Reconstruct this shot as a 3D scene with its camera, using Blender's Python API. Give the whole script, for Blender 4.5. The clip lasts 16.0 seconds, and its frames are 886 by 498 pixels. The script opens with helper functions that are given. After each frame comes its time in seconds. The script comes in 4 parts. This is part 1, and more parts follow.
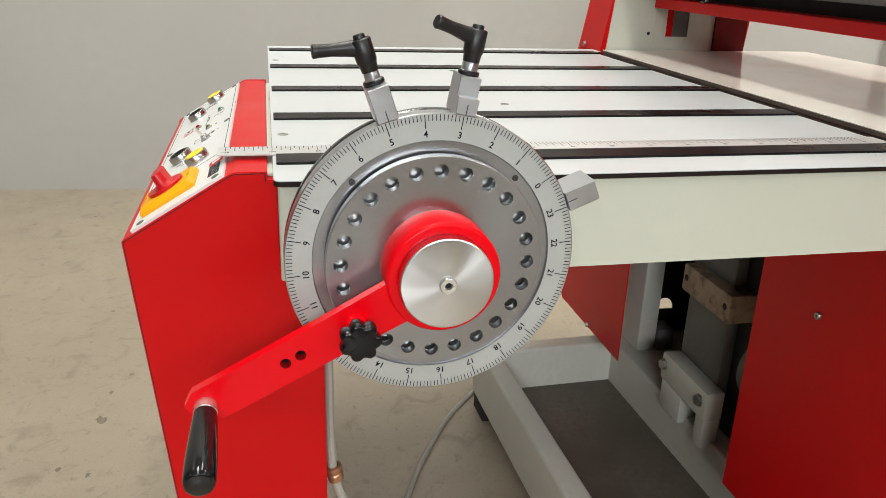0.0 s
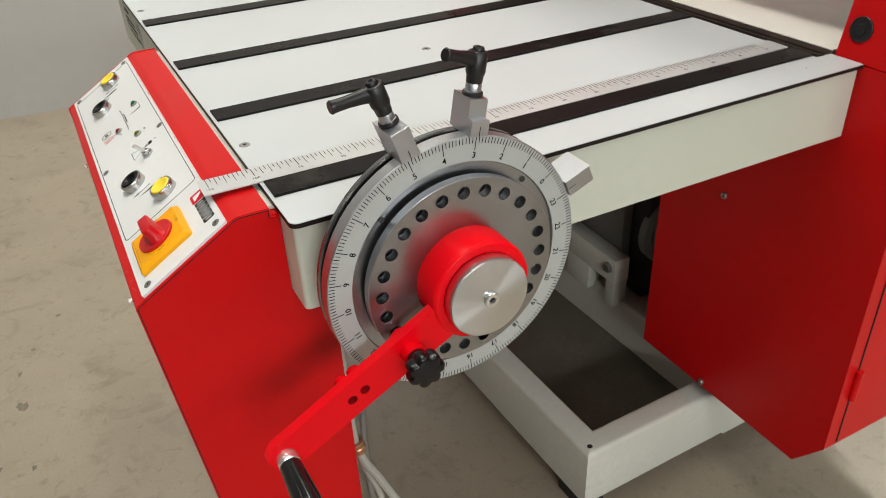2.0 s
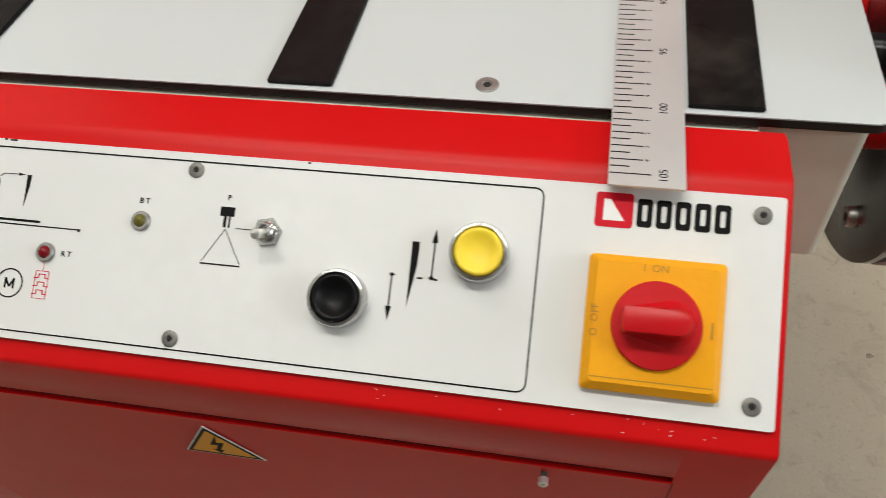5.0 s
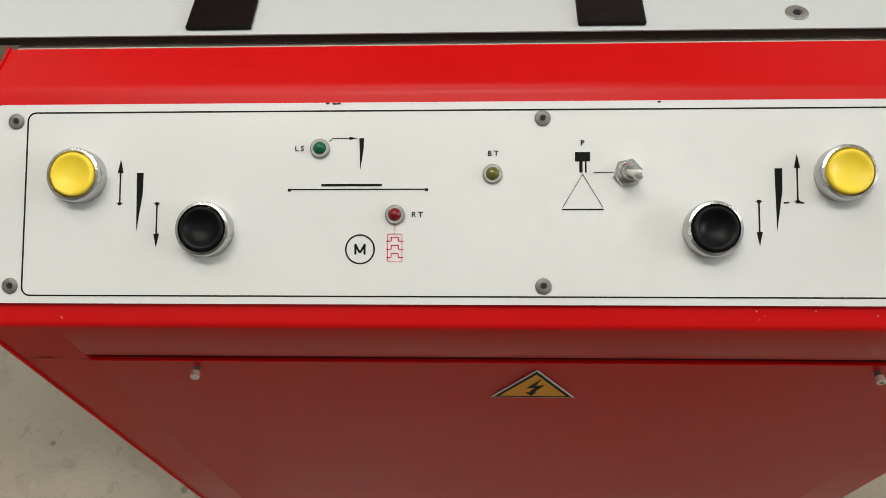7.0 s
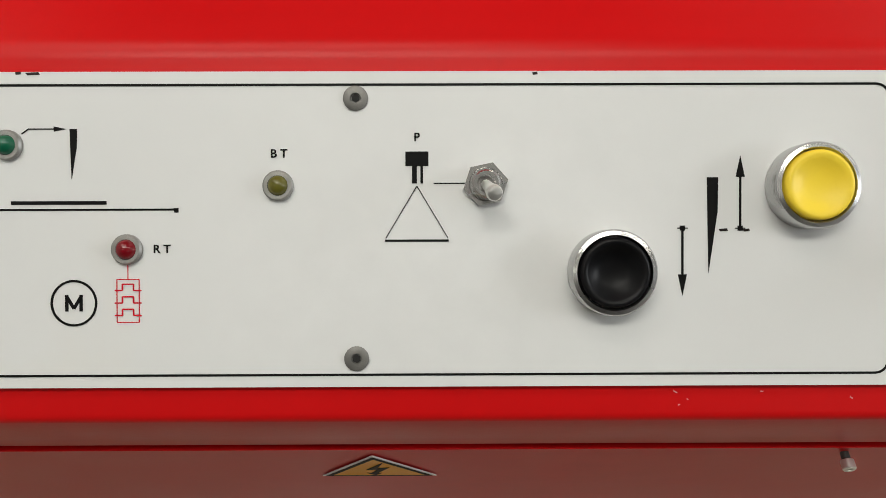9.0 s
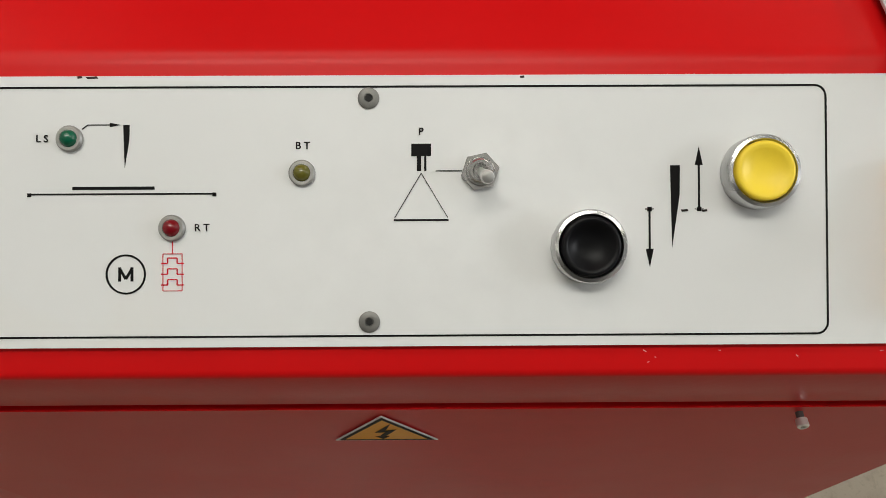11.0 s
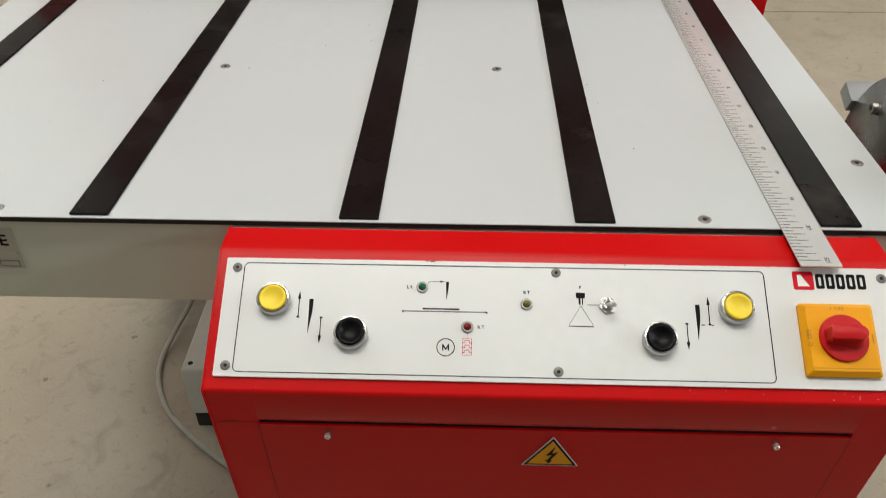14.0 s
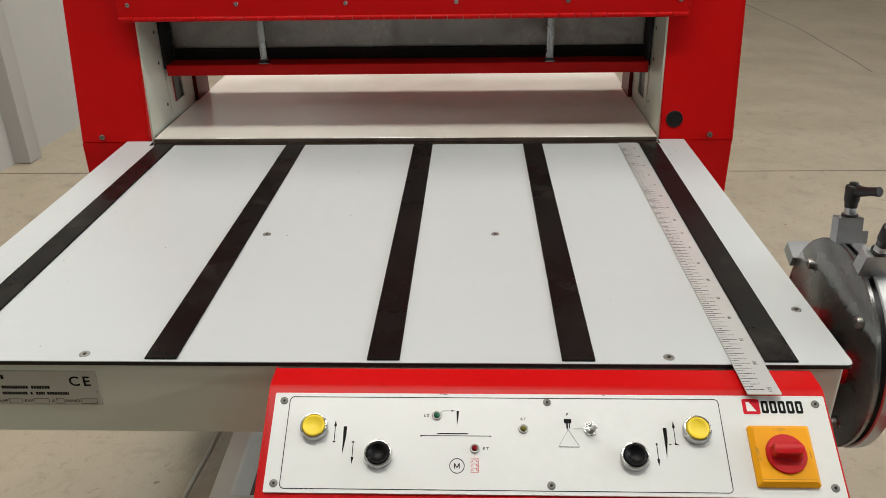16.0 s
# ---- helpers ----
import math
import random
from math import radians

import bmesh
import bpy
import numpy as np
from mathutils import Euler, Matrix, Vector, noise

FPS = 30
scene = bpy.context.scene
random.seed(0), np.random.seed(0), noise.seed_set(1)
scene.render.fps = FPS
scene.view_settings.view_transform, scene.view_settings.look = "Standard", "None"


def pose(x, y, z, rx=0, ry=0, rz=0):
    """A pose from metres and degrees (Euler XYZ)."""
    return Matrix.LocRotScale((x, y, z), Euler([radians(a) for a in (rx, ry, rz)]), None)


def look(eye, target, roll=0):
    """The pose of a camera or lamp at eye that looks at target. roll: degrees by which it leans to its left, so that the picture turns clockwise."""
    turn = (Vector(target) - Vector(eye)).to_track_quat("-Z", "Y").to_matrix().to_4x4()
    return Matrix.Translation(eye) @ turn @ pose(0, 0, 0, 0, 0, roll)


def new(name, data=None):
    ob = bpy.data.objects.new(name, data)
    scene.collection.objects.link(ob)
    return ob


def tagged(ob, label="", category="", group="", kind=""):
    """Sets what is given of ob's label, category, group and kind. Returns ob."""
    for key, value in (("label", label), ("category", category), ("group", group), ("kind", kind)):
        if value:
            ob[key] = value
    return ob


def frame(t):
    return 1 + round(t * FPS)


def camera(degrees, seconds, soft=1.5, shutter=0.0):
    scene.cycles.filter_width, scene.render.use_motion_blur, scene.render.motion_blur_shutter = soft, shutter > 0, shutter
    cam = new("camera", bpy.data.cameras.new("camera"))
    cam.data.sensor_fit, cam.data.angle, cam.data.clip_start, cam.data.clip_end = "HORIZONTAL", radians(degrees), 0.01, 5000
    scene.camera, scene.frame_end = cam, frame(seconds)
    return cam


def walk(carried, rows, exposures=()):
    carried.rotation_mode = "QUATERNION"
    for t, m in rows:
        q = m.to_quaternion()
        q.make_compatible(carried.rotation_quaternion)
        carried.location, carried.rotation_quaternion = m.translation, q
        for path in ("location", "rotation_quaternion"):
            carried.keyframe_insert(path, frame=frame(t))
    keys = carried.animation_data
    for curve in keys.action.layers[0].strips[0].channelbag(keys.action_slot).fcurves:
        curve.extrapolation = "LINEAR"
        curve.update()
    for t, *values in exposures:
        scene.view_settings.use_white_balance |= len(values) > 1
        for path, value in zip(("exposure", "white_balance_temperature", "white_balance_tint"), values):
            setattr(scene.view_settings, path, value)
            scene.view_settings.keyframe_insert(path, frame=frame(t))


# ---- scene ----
cam = camera(59.1, 16.0, soft=0.5, shutter=0.2)
PATH = [
    (0, (0.744, 0.0, 1.138), (-1.082, 0.417, 0.438), 2.0),
    (0.5, (0.749, -0.008, 1.146), (-1.066, 0.416, 0.421), 2.3),
    (1, (0.737, -0.015, 1.193), (-1.045, 0.438, 0.405), 1.7),
    (1.5, (0.692, -0.069, 1.261), (-0.982, 0.488, 0.317), 0.1),
    (2, (0.647, -0.16, 1.304), (-0.869, 0.594, 0.24), -2.8),
    (2.5, (0.557, -0.217, 1.302), (-0.821, 0.662, 0.149), -6.8),
    (3, (0.386, -0.25, 1.288), (-0.795, 0.755, 0.024), -8.6),
    (3.5, (0.25, -0.31, 1.27), (-0.682, 0.81, -0.099), -8.5),
    (4, (0.104, -0.374, 1.257), (-0.548, 0.87, -0.167), -8.1),
    (4.5, (-0.027, -0.374, 1.234), (-0.494, 0.883, -0.249), -7.4),
    (5, (-0.154, -0.332, 1.206), (-0.484, 0.916, -0.322), -6.1),
    (7.5, (-0.402, -0.368, 1.228), (-0.458, 0.75, -0.43), -2.7),
    (8, (-0.351, -0.291, 1.171), (-0.371, 0.773, -0.522), -1.3),
    (8.5, (-0.33, -0.244, 1.127), (-0.32, 0.78, -0.591), 0.3),
    (11, (-0.331, -0.281, 1.157), (-0.318, 0.783, -0.537), 0.3),
    (11.5, (-0.329, -0.351, 1.2), (-0.322, 0.791, -0.442), 0.2),
    (12, (-0.311, -0.412, 1.238), (-0.315, 0.818, -0.339), 1.1),
    (12.5, (-0.297, -0.5, 1.277), (-0.36, 0.789, -0.251), 0.6),
    (13, (-0.324, -0.537, 1.304), (-0.444, 0.829, -0.151), -1.4),
    (13.5, (-0.4, -0.578, 1.333), (-0.482, 0.88, -0.035), -1.4),
    (14, (-0.442, -0.614, 1.373), (-0.5, 0.968, 0.152), -0.3),
    (14.5, (-0.463, -0.626, 1.409), (-0.518, 1.04, 0.304), -0.1),
    (15, (-0.449, -0.666, 1.443), (-0.51, 1.059, 0.433), -0.6),
    (15.5, (-0.446, -0.734, 1.461), (-0.51, 1.032, 0.526), -1.0),
    (16, (-0.444, -0.76, 1.461), (-0.514, 1.027, 0.565), -1.0),
]
EXPOSURES = [(0, -0.12), (1, -0.22), (2, -0.38), (2.5, -0.39), (3, -0.41), (4, -0.50), (5, -0.54), (7.5, -0.70), (8.5, -0.80), (11, -0.80), (12.5, -0.64), (14, -0.65), (16, -0.64)]
walk(cam, [(t, look(eye, target, roll)) for t, eye, target, roll in PATH], EXPOSURES)

# ---- light ----
world = bpy.data.worlds.new("hall_air")
world.use_nodes = True
world.node_tree.nodes["Background"].inputs[0].default_value = (0.75, 0.76, 0.78, 1)
world.node_tree.nodes["Background"].inputs[1].default_value = 0.004
scene.world = world
scene.view_settings.exposure = 0.0

LAMP_COLOR = (1.0, 0.98, 0.89)
# cool tint of the fill rows, standing in for daylight from the east
DAY_COLOR = (0.95, 0.98, 1.0)
# rows of unseen linear luminaires across the hall: x, y, length, watts; those at x > 7 are added fill
LAMPS = [(-0.8, -0.4, 3.2, 150.0), (2.8, -0.4, 3.2, 55.0), (8.0, -1.4, 3.2, 430.0), (8.2, 2.6, 3.2, 140.0), (-1.0, 3.4, 3.2, 250.0), (4.4, 3.4, 3.2, 60.0),
         # the last two rows are added to lift the table and the floor
         (-1.0, 8.0, 3.2, 120.0), (4.4, 8.0, 3.2, 120.0), (3.4, -5.3, 3.2, 30.0), (-1.4, 1.3, 3.2, 82.0), (-2.4, -2.6, 3.2, 20.0)]
def lamp_pose(x, y):
    """The far rows are added fill lamps, hung low on rods and turned towards the machine, the others sit under the
    ceiling.
    """
    if x > 7:
        return Matrix.Translation((x, y, 3.7)) @ Matrix.Rotation(radians(60), 4, "Y") @ Matrix.Rotation(radians(90), 4, "Z")
    return Matrix.Translation((x, y, 4.86))


for lx, ly, length, watts in LAMPS:
    data = bpy.data.lights.new("ceiling_and_fill_lamp", "AREA")
    data.shape, data.size, data.size_y = "RECTANGLE", length, 0.4
    data.energy, data.color = watts, DAY_COLOR if lx > 7 else LAMP_COLOR
    lamp = new("ceiling_and_fill_lamp", data)
    lamp.matrix_basis = lamp_pose(lx, ly)


# ---- materials ----
def mat(name, col, rough=0.5, metal=0.0, var=0.08, scale=12.0, bump=0.0, bscale=250.0, rvar=0.08,
        coat=0.0, spec=0.5, aniso=0.0, stain=None, stain_scale=3.0, stain_cut=(0.52, 0.7), fleck=None):
    m = bpy.data.materials.new(name)
    m.use_nodes = True
    nt = m.node_tree
    n, ln = nt.nodes, nt.links
    b = n["Principled BSDF"]
    tc = n.new("ShaderNodeTexCoord")
    b.inputs["Metallic"].default_value = metal
    b.inputs["Specular IOR Level"].default_value = spec
    b.inputs["Coat Weight"].default_value = coat
    b.inputs["Coat Roughness"].default_value = 0.12

    def noise_tex(sc, detail=4.0, distort=0.0):
        t = n.new("ShaderNodeTexNoise")
        t.inputs["Scale"].default_value = sc
        t.inputs["Detail"].default_value = detail
        t.inputs["Distortion"].default_value = distort
        ln.new(tc.outputs["Object"], t.inputs["Vector"])
        return t

    def mix(fac, a, c, kind="MIX"):
        x = n.new("ShaderNodeMix")
        x.data_type, x.blend_type = "RGBA", kind
        for sock, v in ((x.inputs["Factor"], fac), (x.inputs["A"], a), (x.inputs["B"], c)):
            if hasattr(v, "links"):
                ln.new(v, sock)
            else:
                sock.default_value = v if not isinstance(v, tuple) else (*v, 1)
        return x.outputs["Result"]

    def ramp(src, lo, hi):
        r = n.new("ShaderNodeMapRange")
        r.inputs["From Min"].default_value, r.inputs["From Max"].default_value = lo, hi
        ln.new(src, r.inputs["Value"])
        return r.outputs["Result"]

    big, small = noise_tex(scale), noise_tex(scale * 14, 3.0)
    dark = tuple(c * (1 - 2 * var) for c in col)
    light = tuple(min(1.0, c * (1 + var)) for c in col)
    out = mix(ramp(big.outputs["Fac"], 0.3, 0.7), dark, light)
    out = mix(ramp(small.outputs["Fac"], 0.35, 0.8), out, tuple(c * (1 - 1.2 * var) for c in col))
    if stain:
        st = noise_tex(stain_scale, 6.0, 0.6)
        out = mix(ramp(st.outputs["Fac"], *stain_cut), out, stain)
    if fleck:
        v = n.new("ShaderNodeTexVoronoi")
        v.inputs["Scale"].default_value = fleck[1]
        ln.new(tc.outputs["Object"], v.inputs["Vector"])
        out = mix(ramp(v.outputs["Distance"], fleck[2], fleck[2] * 0.4), out, fleck[0])
    ln.new(out, b.inputs["Base Color"])
    rn = ramp(big.outputs["Fac"], 0.25, 0.75)
    rr = n.new("ShaderNodeMapRange")
    rr.inputs["To Min"].default_value, rr.inputs["To Max"].default_value = max(0.02, rough - rvar), min(1, rough + rvar)
    ln.new(rn, rr.inputs["Value"])
    ln.new(rr.outputs["Result"], b.inputs["Roughness"])
    if bump:
        bn = noise_tex(bscale, 3.0)
        bp = n.new("ShaderNodeBump")
        bp.inputs["Strength"].default_value, bp.inputs["Distance"].default_value = bump, 0.001
        ln.new(bn.outputs["Fac"], bp.inputs["Height"])
        ln.new(bp.outputs["Normal"], b.inputs["Normal"])
    if aniso:
        b.inputs["Anisotropic"].default_value = aniso
        tg = n.new("ShaderNodeTangent")
        tg.direction_type, tg.axis = "RADIAL", "X"
        ln.new(tg.outputs["Tangent"], b.inputs["Tangent"])
    return m


RED = mat("red_paint", (0.55, 0.005, 0.006), 0.34, var=0.04, scale=5, rvar=0.05, spec=0.14)
RED_GLOSS = mat("red_gloss_paint", (0.76, 0.002, 0.008), 0.20, var=0.03, scale=8, bump=0.06, bscale=120, rvar=0.04, spec=0.14)
RED_TEXT = mat("red_hammer_paint", (0.55, 0.005, 0.006), 0.34, var=0.04, scale=6, bump=0.05, bscale=240, spec=0.16)
# a darker red than RED, used only on the rear posts
RED_DARK = mat("darker_red", (0.13, 0.004, 0.006), 0.4, var=0.06, scale=6, spec=0.15)
CREAM = mat("cream_paint", (0.565, 0.585, 0.495), 0.42, var=0.03, scale=4, bump=0.12, bscale=300)
GREY_PAINT = mat("grey_paint", (0.60, 0.60, 0.53), 0.5, var=0.05, scale=5, bump=0.12, bscale=200)
DARK_GREY = mat("grey_casting", (0.13, 0.135, 0.13), 0.5, var=0.1, scale=8, bump=0.3, bscale=120)
RUST = mat("worn_casting", (0.36, 0.27, 0.18), 0.6, var=0.2, scale=22, bump=0.3, bscale=90, stain=(0.12, 0.08, 0.05), stain_scale=30)
LAMINATE = mat("white_laminate", (0.535, 0.568, 0.583), 0.34, spec=0.25, var=0.02, scale=3, rvar=0.05, fleck=((0.2, 0.2, 0.2), 26, 0.012))
CORE = mat("laminate_core", (0.013, 0.008, 0.007), 0.45, var=0.2, scale=40, spec=0.25)
BED = mat("glossy_cream_board", (0.86, 0.81, 0.75), 0.07, var=0.02, scale=3, rvar=0.05, stain=(0.76, 0.69, 0.62), stain_scale=5, stain_cut=(0.50, 0.75))
BED_EDGE = mat("brown_board_edge", (0.12, 0.085, 0.070), 0.4, var=0.2, scale=30)
STRIP = mat("black_magnetic_strip", (0.0125, 0.0115, 0.0112), 0.30, var=0.25, scale=9, rvar=0.1, spec=0.07, stain=(0.035, 0.03, 0.027), stain_scale=12, stain_cut=(0.58, 0.8))
ALU_SHEET = mat("ruler_aluminium", (0.62, 0.63, 0.63), 0.36, 0.35, var=0.05, scale=9, bump=0.05)
INK = mat("black_ink", (0.006, 0.006, 0.006), 0.6, var=0.1, spec=0.1)
INK_RED = mat("red_ink", (0.60, 0.006, 0.02), 0.5, var=0.05, spec=0.15)
INK_SOFT = mat("brown_ink", (0.40, 0.19, 0.008), 0.5, var=0.05)
PANEL = mat("white_panel_paint", (0.69, 0.70, 0.70), 0.36, var=0.025, scale=6, stain=(0.66, 0.64, 0.59), stain_scale=9, stain_cut=(0.6, 0.85))
DIAL = mat("dial_face", (0.45, 0.47, 0.455), 0.35, 0.15, var=0.04, scale=12)
ALU = mat("turned_aluminium", (0.345, 0.35, 0.36), 0.32, 1.0, var=0.06, scale=18, rvar=0.04, aniso=0.55)
ALU_CAP = mat("spun_aluminium", (0.66, 0.675, 0.69), 0.3, 1.0, var=0.012, scale=30, rvar=0.02, aniso=0.9)
ALU_BLOCK = mat("milled_aluminium", (0.50, 0.515, 0.54), 0.40, 1.0, var=0.05, scale=40, bump=0.1, bscale=500)
ALU_RIM = mat("bright_turned_aluminium", (0.56, 0.575, 0.60), 0.34, 1.0, var=0.06, scale=25, rvar=0.06, aniso=0.3)
STEEL = mat("ground_steel", (0.36, 0.36, 0.36), 0.3, 1.0, var=0.12, scale=14)
STEEL_DARK = mat("dark_steel_disc", (0.27, 0.275, 0.28), 0.24, 0.95, var=0.12, scale=10, rvar=0.08)
BLACK_STEEL = mat("black_steel_shaft", (0.045, 0.045, 0.047), 0.22, 0.6, var=0.1, scale=40)
PLATEN = mat("platen_steel", (0.43, 0.42, 0.385), 0.4, 0.35, var=0.2, scale=7, stain=(0.2, 0.19, 0.17), stain_scale=6)
DULL_ZINC = mat("dull_zinc_screw", (0.34, 0.335, 0.32), 0.45, 0.75, var=0.15, scale=150)
GREY_SCREW = mat("grey_screw", (0.20, 0.197, 0.185), 0.5, 0.5, var=0.15, scale=150)
ZINC = mat("zinc_screw", (0.42, 0.415, 0.39), 0.4, 1.0, var=0.12, scale=90)
SCREW_DARK = mat("oxidised_screw", (0.075, 0.075, 0.072), 0.55, 0.6, var=0.15, scale=120)
BEZEL_CHROME = mat("satin_chrome", (0.52, 0.52, 0.515), 0.28, 1.0, var=0.03)
BRIGHT = mat("bright_plated_screw", (0.74, 0.74, 0.72), 0.28, 0.85, var=0.04)
CHROME = mat("chrome", (0.80, 0.80, 0.80), 0.08, 1.0, var=0.02)
BLACK_PLASTIC = mat("black_plastic", (0.008, 0.008, 0.009), 0.4, var=0.1, scale=30, bump=0.15, bscale=600)
BLACK_GLOSS = mat("black_gloss_plastic", (0.008, 0.008, 0.009), 0.12, var=0.1, rvar=0.04)
BLACK_SATIN = mat("black_satin_plastic", (0.006, 0.006, 0.007), 0.20, var=0.1, scale=60, rvar=0.04, spec=0.3)
BLACK_CAP = mat("black_button", (0.005, 0.005, 0.006), 0.4, var=0.1, spec=0.15)
YELLOW_CAP = mat("yellow_button", (0.88, 0.65, 0.045), 0.42, var=0.03, scale=50, spec=0.35)
AMBER = mat("amber_plate", (0.82, 0.36, 0.002), 0.45, var=0.03, scale=20, bump=0.1, bscale=500, spec=0.25)
SWITCH_RED = mat("red_plastic", (0.50, 0.005, 0.010), 0.35, var=0.04, scale=30, spec=0.3)
LED_GREEN = mat("green_lens", (0.003, 0.10, 0.05), 0.12, var=0.1)
LED_OLIVE = mat("olive_lens", (0.12, 0.11, 0.015), 0.15, var=0.1)
LED_RED = mat("red_lens", (0.18, 0.003, 0.008), 0.12, var=0.1)
NICK = mat("bare_nick", (0.62, 0.45, 0.43), 0.5, var=0.05)
WHITE = mat("white_ink", (0.8, 0.8, 0.8), 0.4, var=0.02)
# black for holes and gaps, and for pieces that stand in for shade
HOLE_SHADE = mat("opening_and_shade_black", (0.008, 0.008, 0.008), 0.8, var=0.1)
RUBBER = mat("black_rubber", (0.015, 0.015, 0.014), 0.7, var=0.2)
CABLE = mat("grey_cable", (0.40, 0.385, 0.34), 0.55, var=0.08, scale=20)
COPPER = mat("copper_clip", (0.55, 0.28, 0.16), 0.4, 0.7, var=0.1)
PLATE = mat("nameplate_metal", (0.42, 0.42, 0.37), 0.42, 0.3, var=0.04)

def concrete_mat(name):
    """Trowelled floor concrete: soft cloudy tones, smudges, dark specks and a fine grain."""
    m = bpy.data.materials.new(name)
    m.use_nodes = True
    n, ln = m.node_tree.nodes, m.node_tree.links
    b = n["Principled BSDF"]
    tc = n.new("ShaderNodeTexCoord")

    def noise_tex(sc, detail, distort=0.0, rough=0.55):
        t = n.new("ShaderNodeTexNoise")
        for key, v in (("Scale", sc), ("Detail", detail), ("Distortion", distort), ("Roughness", rough)):
            t.inputs[key].default_value = v
        ln.new(tc.outputs["Object"], t.inputs["Vector"])
        return t.outputs["Fac"]

    def span(src, lo, hi, to_lo=0.0, to_hi=1.0):
        r = n.new("ShaderNodeMapRange")
        for key, v in (("From Min", lo), ("From Max", hi), ("To Min", to_lo), ("To Max", to_hi)):
            r.inputs[key].default_value = v
        ln.new(src, r.inputs["Value"])
        return r.outputs["Result"]

    def blend(fac, a, c):
        x = n.new("ShaderNodeMix")
        x.data_type = "RGBA"
        ln.new(fac, x.inputs["Factor"])
        for sock, v in ((x.inputs["A"], a), (x.inputs["B"], c)):
            if isinstance(v, tuple):
                sock.default_value = (*v, 1)
            else:
                ln.new(v, sock)
        return x.outputs["Result"]

    out = blend(span(noise_tex(0.9, 4.0), 0.3, 0.7), (0.288, 0.239, 0.176), (0.335, 0.281, 0.209))
    out = blend(span(noise_tex(5.5, 6.0, 0.4), 0.35, 0.75, 0.0, 0.55), out, (0.254, 0.213, 0.159))
    out = blend(span(noise_tex(10.0, 8.0, 0.9, 0.62), 0.54, 0.74, 0.0, 0.85), out, (0.185, 0.153, 0.112))
    out = blend(span(noise_tex(34.0, 6.0, 0.6, 0.62), 0.58, 0.74, 0.0, 0.8), out, (0.163, 0.135, 0.096))
    out = blend(span(noise_tex(170.0, 4.0), 0.56, 0.74, 0.0, 0.55), out, (0.176, 0.145, 0.105))
    out = blend(span(noise_tex(60.0, 5.0), 0.60, 0.78, 0.0, 0.4), out, (0.387, 0.334, 0.263))
    pit = n.new("ShaderNodeTexVoronoi")
    pit.inputs["Scale"].default_value = 7.0
    ln.new(tc.outputs["Object"], pit.inputs["Vector"])
    warp = n.new("ShaderNodeMath")
    warp.operation = "MULTIPLY_ADD"
    ln.new(noise_tex(55.0, 3.0), warp.inputs[0])
    warp.inputs[1].default_value = 0.10
    ln.new(pit.outputs["Distance"], warp.inputs[2])
    out = blend(span(warp.outputs[0], 0.105, 0.085), out, (0.129, 0.103, 0.073))
    ln.new(out, b.inputs["Base Color"])
    ln.new(span(noise_tex(3.0, 5.0), 0.3, 0.7, 0.30, 0.50), b.inputs["Roughness"])
    b.inputs["Specular IOR Level"].default_value = 0.95
    bp = n.new("ShaderNodeBump")
    bp.inputs["Strength"].default_value, bp.inputs["Distance"].default_value = 0.5, 0.0012
    ln.new(noise_tex(120.0, 5.0), bp.inputs["Height"])
    ln.new(bp.outputs["Normal"], b.inputs["Normal"])
    return m


CONCRETE = concrete_mat("concrete_floor")
STAIN = mat("floor_stain", (0.215, 0.182, 0.138), 0.6, var=0.25, scale=60)
CRACK = mat("floor_crack", (0.17, 0.142, 0.106), 0.8, var=0.2, scale=30)
# oily tone, darkened further to hold the shade inside the base
TRAY = mat("oily_shaded_tray", (0.12, 0.102, 0.078), 0.45, var=0.2, scale=5, stain=(0.08, 0.066, 0.05), stain_scale=6)
SUBFLOOR = mat("joint_shadow", (0.05, 0.045, 0.04), 0.9)
# for walls out of view, dark so that they bounce little light
UNSEEN_WALL = mat("unseen_dark_wall", (0.13, 0.127, 0.12), 0.8, var=0.1, scale=0.6, bump=0.2, bscale=60)
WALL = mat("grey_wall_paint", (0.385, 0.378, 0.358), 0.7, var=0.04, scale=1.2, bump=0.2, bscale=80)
CEILING = mat("ceiling_concrete", (0.30, 0.30, 0.29), 0.8, var=0.05, scale=1)


# ---- building tools ----
TAU = 2 * math.pi
WORLD = {}


def thing(name, loc, label, category, group="", kind=""):
    e = new(name)
    e.location = loc
    WORLD[e] = Matrix.Translation(loc)
    return tagged(e, label, category, group, kind)


def to_mesh(name, bm, sharp=35):
    bmesh.ops.recalc_face_normals(bm, faces=bm.faces)
    lim = radians(sharp)
    for f in bm.faces:
        f.smooth = True
    for e in bm.edges:
        if len(e.link_faces) == 2 and e.calc_face_angle(0) > lim:
            e.smooth = False
    me = bpy.data.meshes.new(name)
    bm.to_mesh(me)
    bm.free()
    return me


def place(name, me, material, parent=None, m=None, label=""):
    m = m or Matrix()
    if not me.materials:
        me.materials.append(material)
    ob = new(name, me)
    WORLD[ob] = m
    if parent:
        ob.parent = parent
        ob.matrix_basis = WORLD[parent].inverted() @ m
    else:
        ob.matrix_basis = m
    return tagged(ob, label)


def part(name, bm, material, parent=None, label="", m=None, sharp=35):
    return place(name, to_mesh(name, bm, sharp), material, parent, m, label)


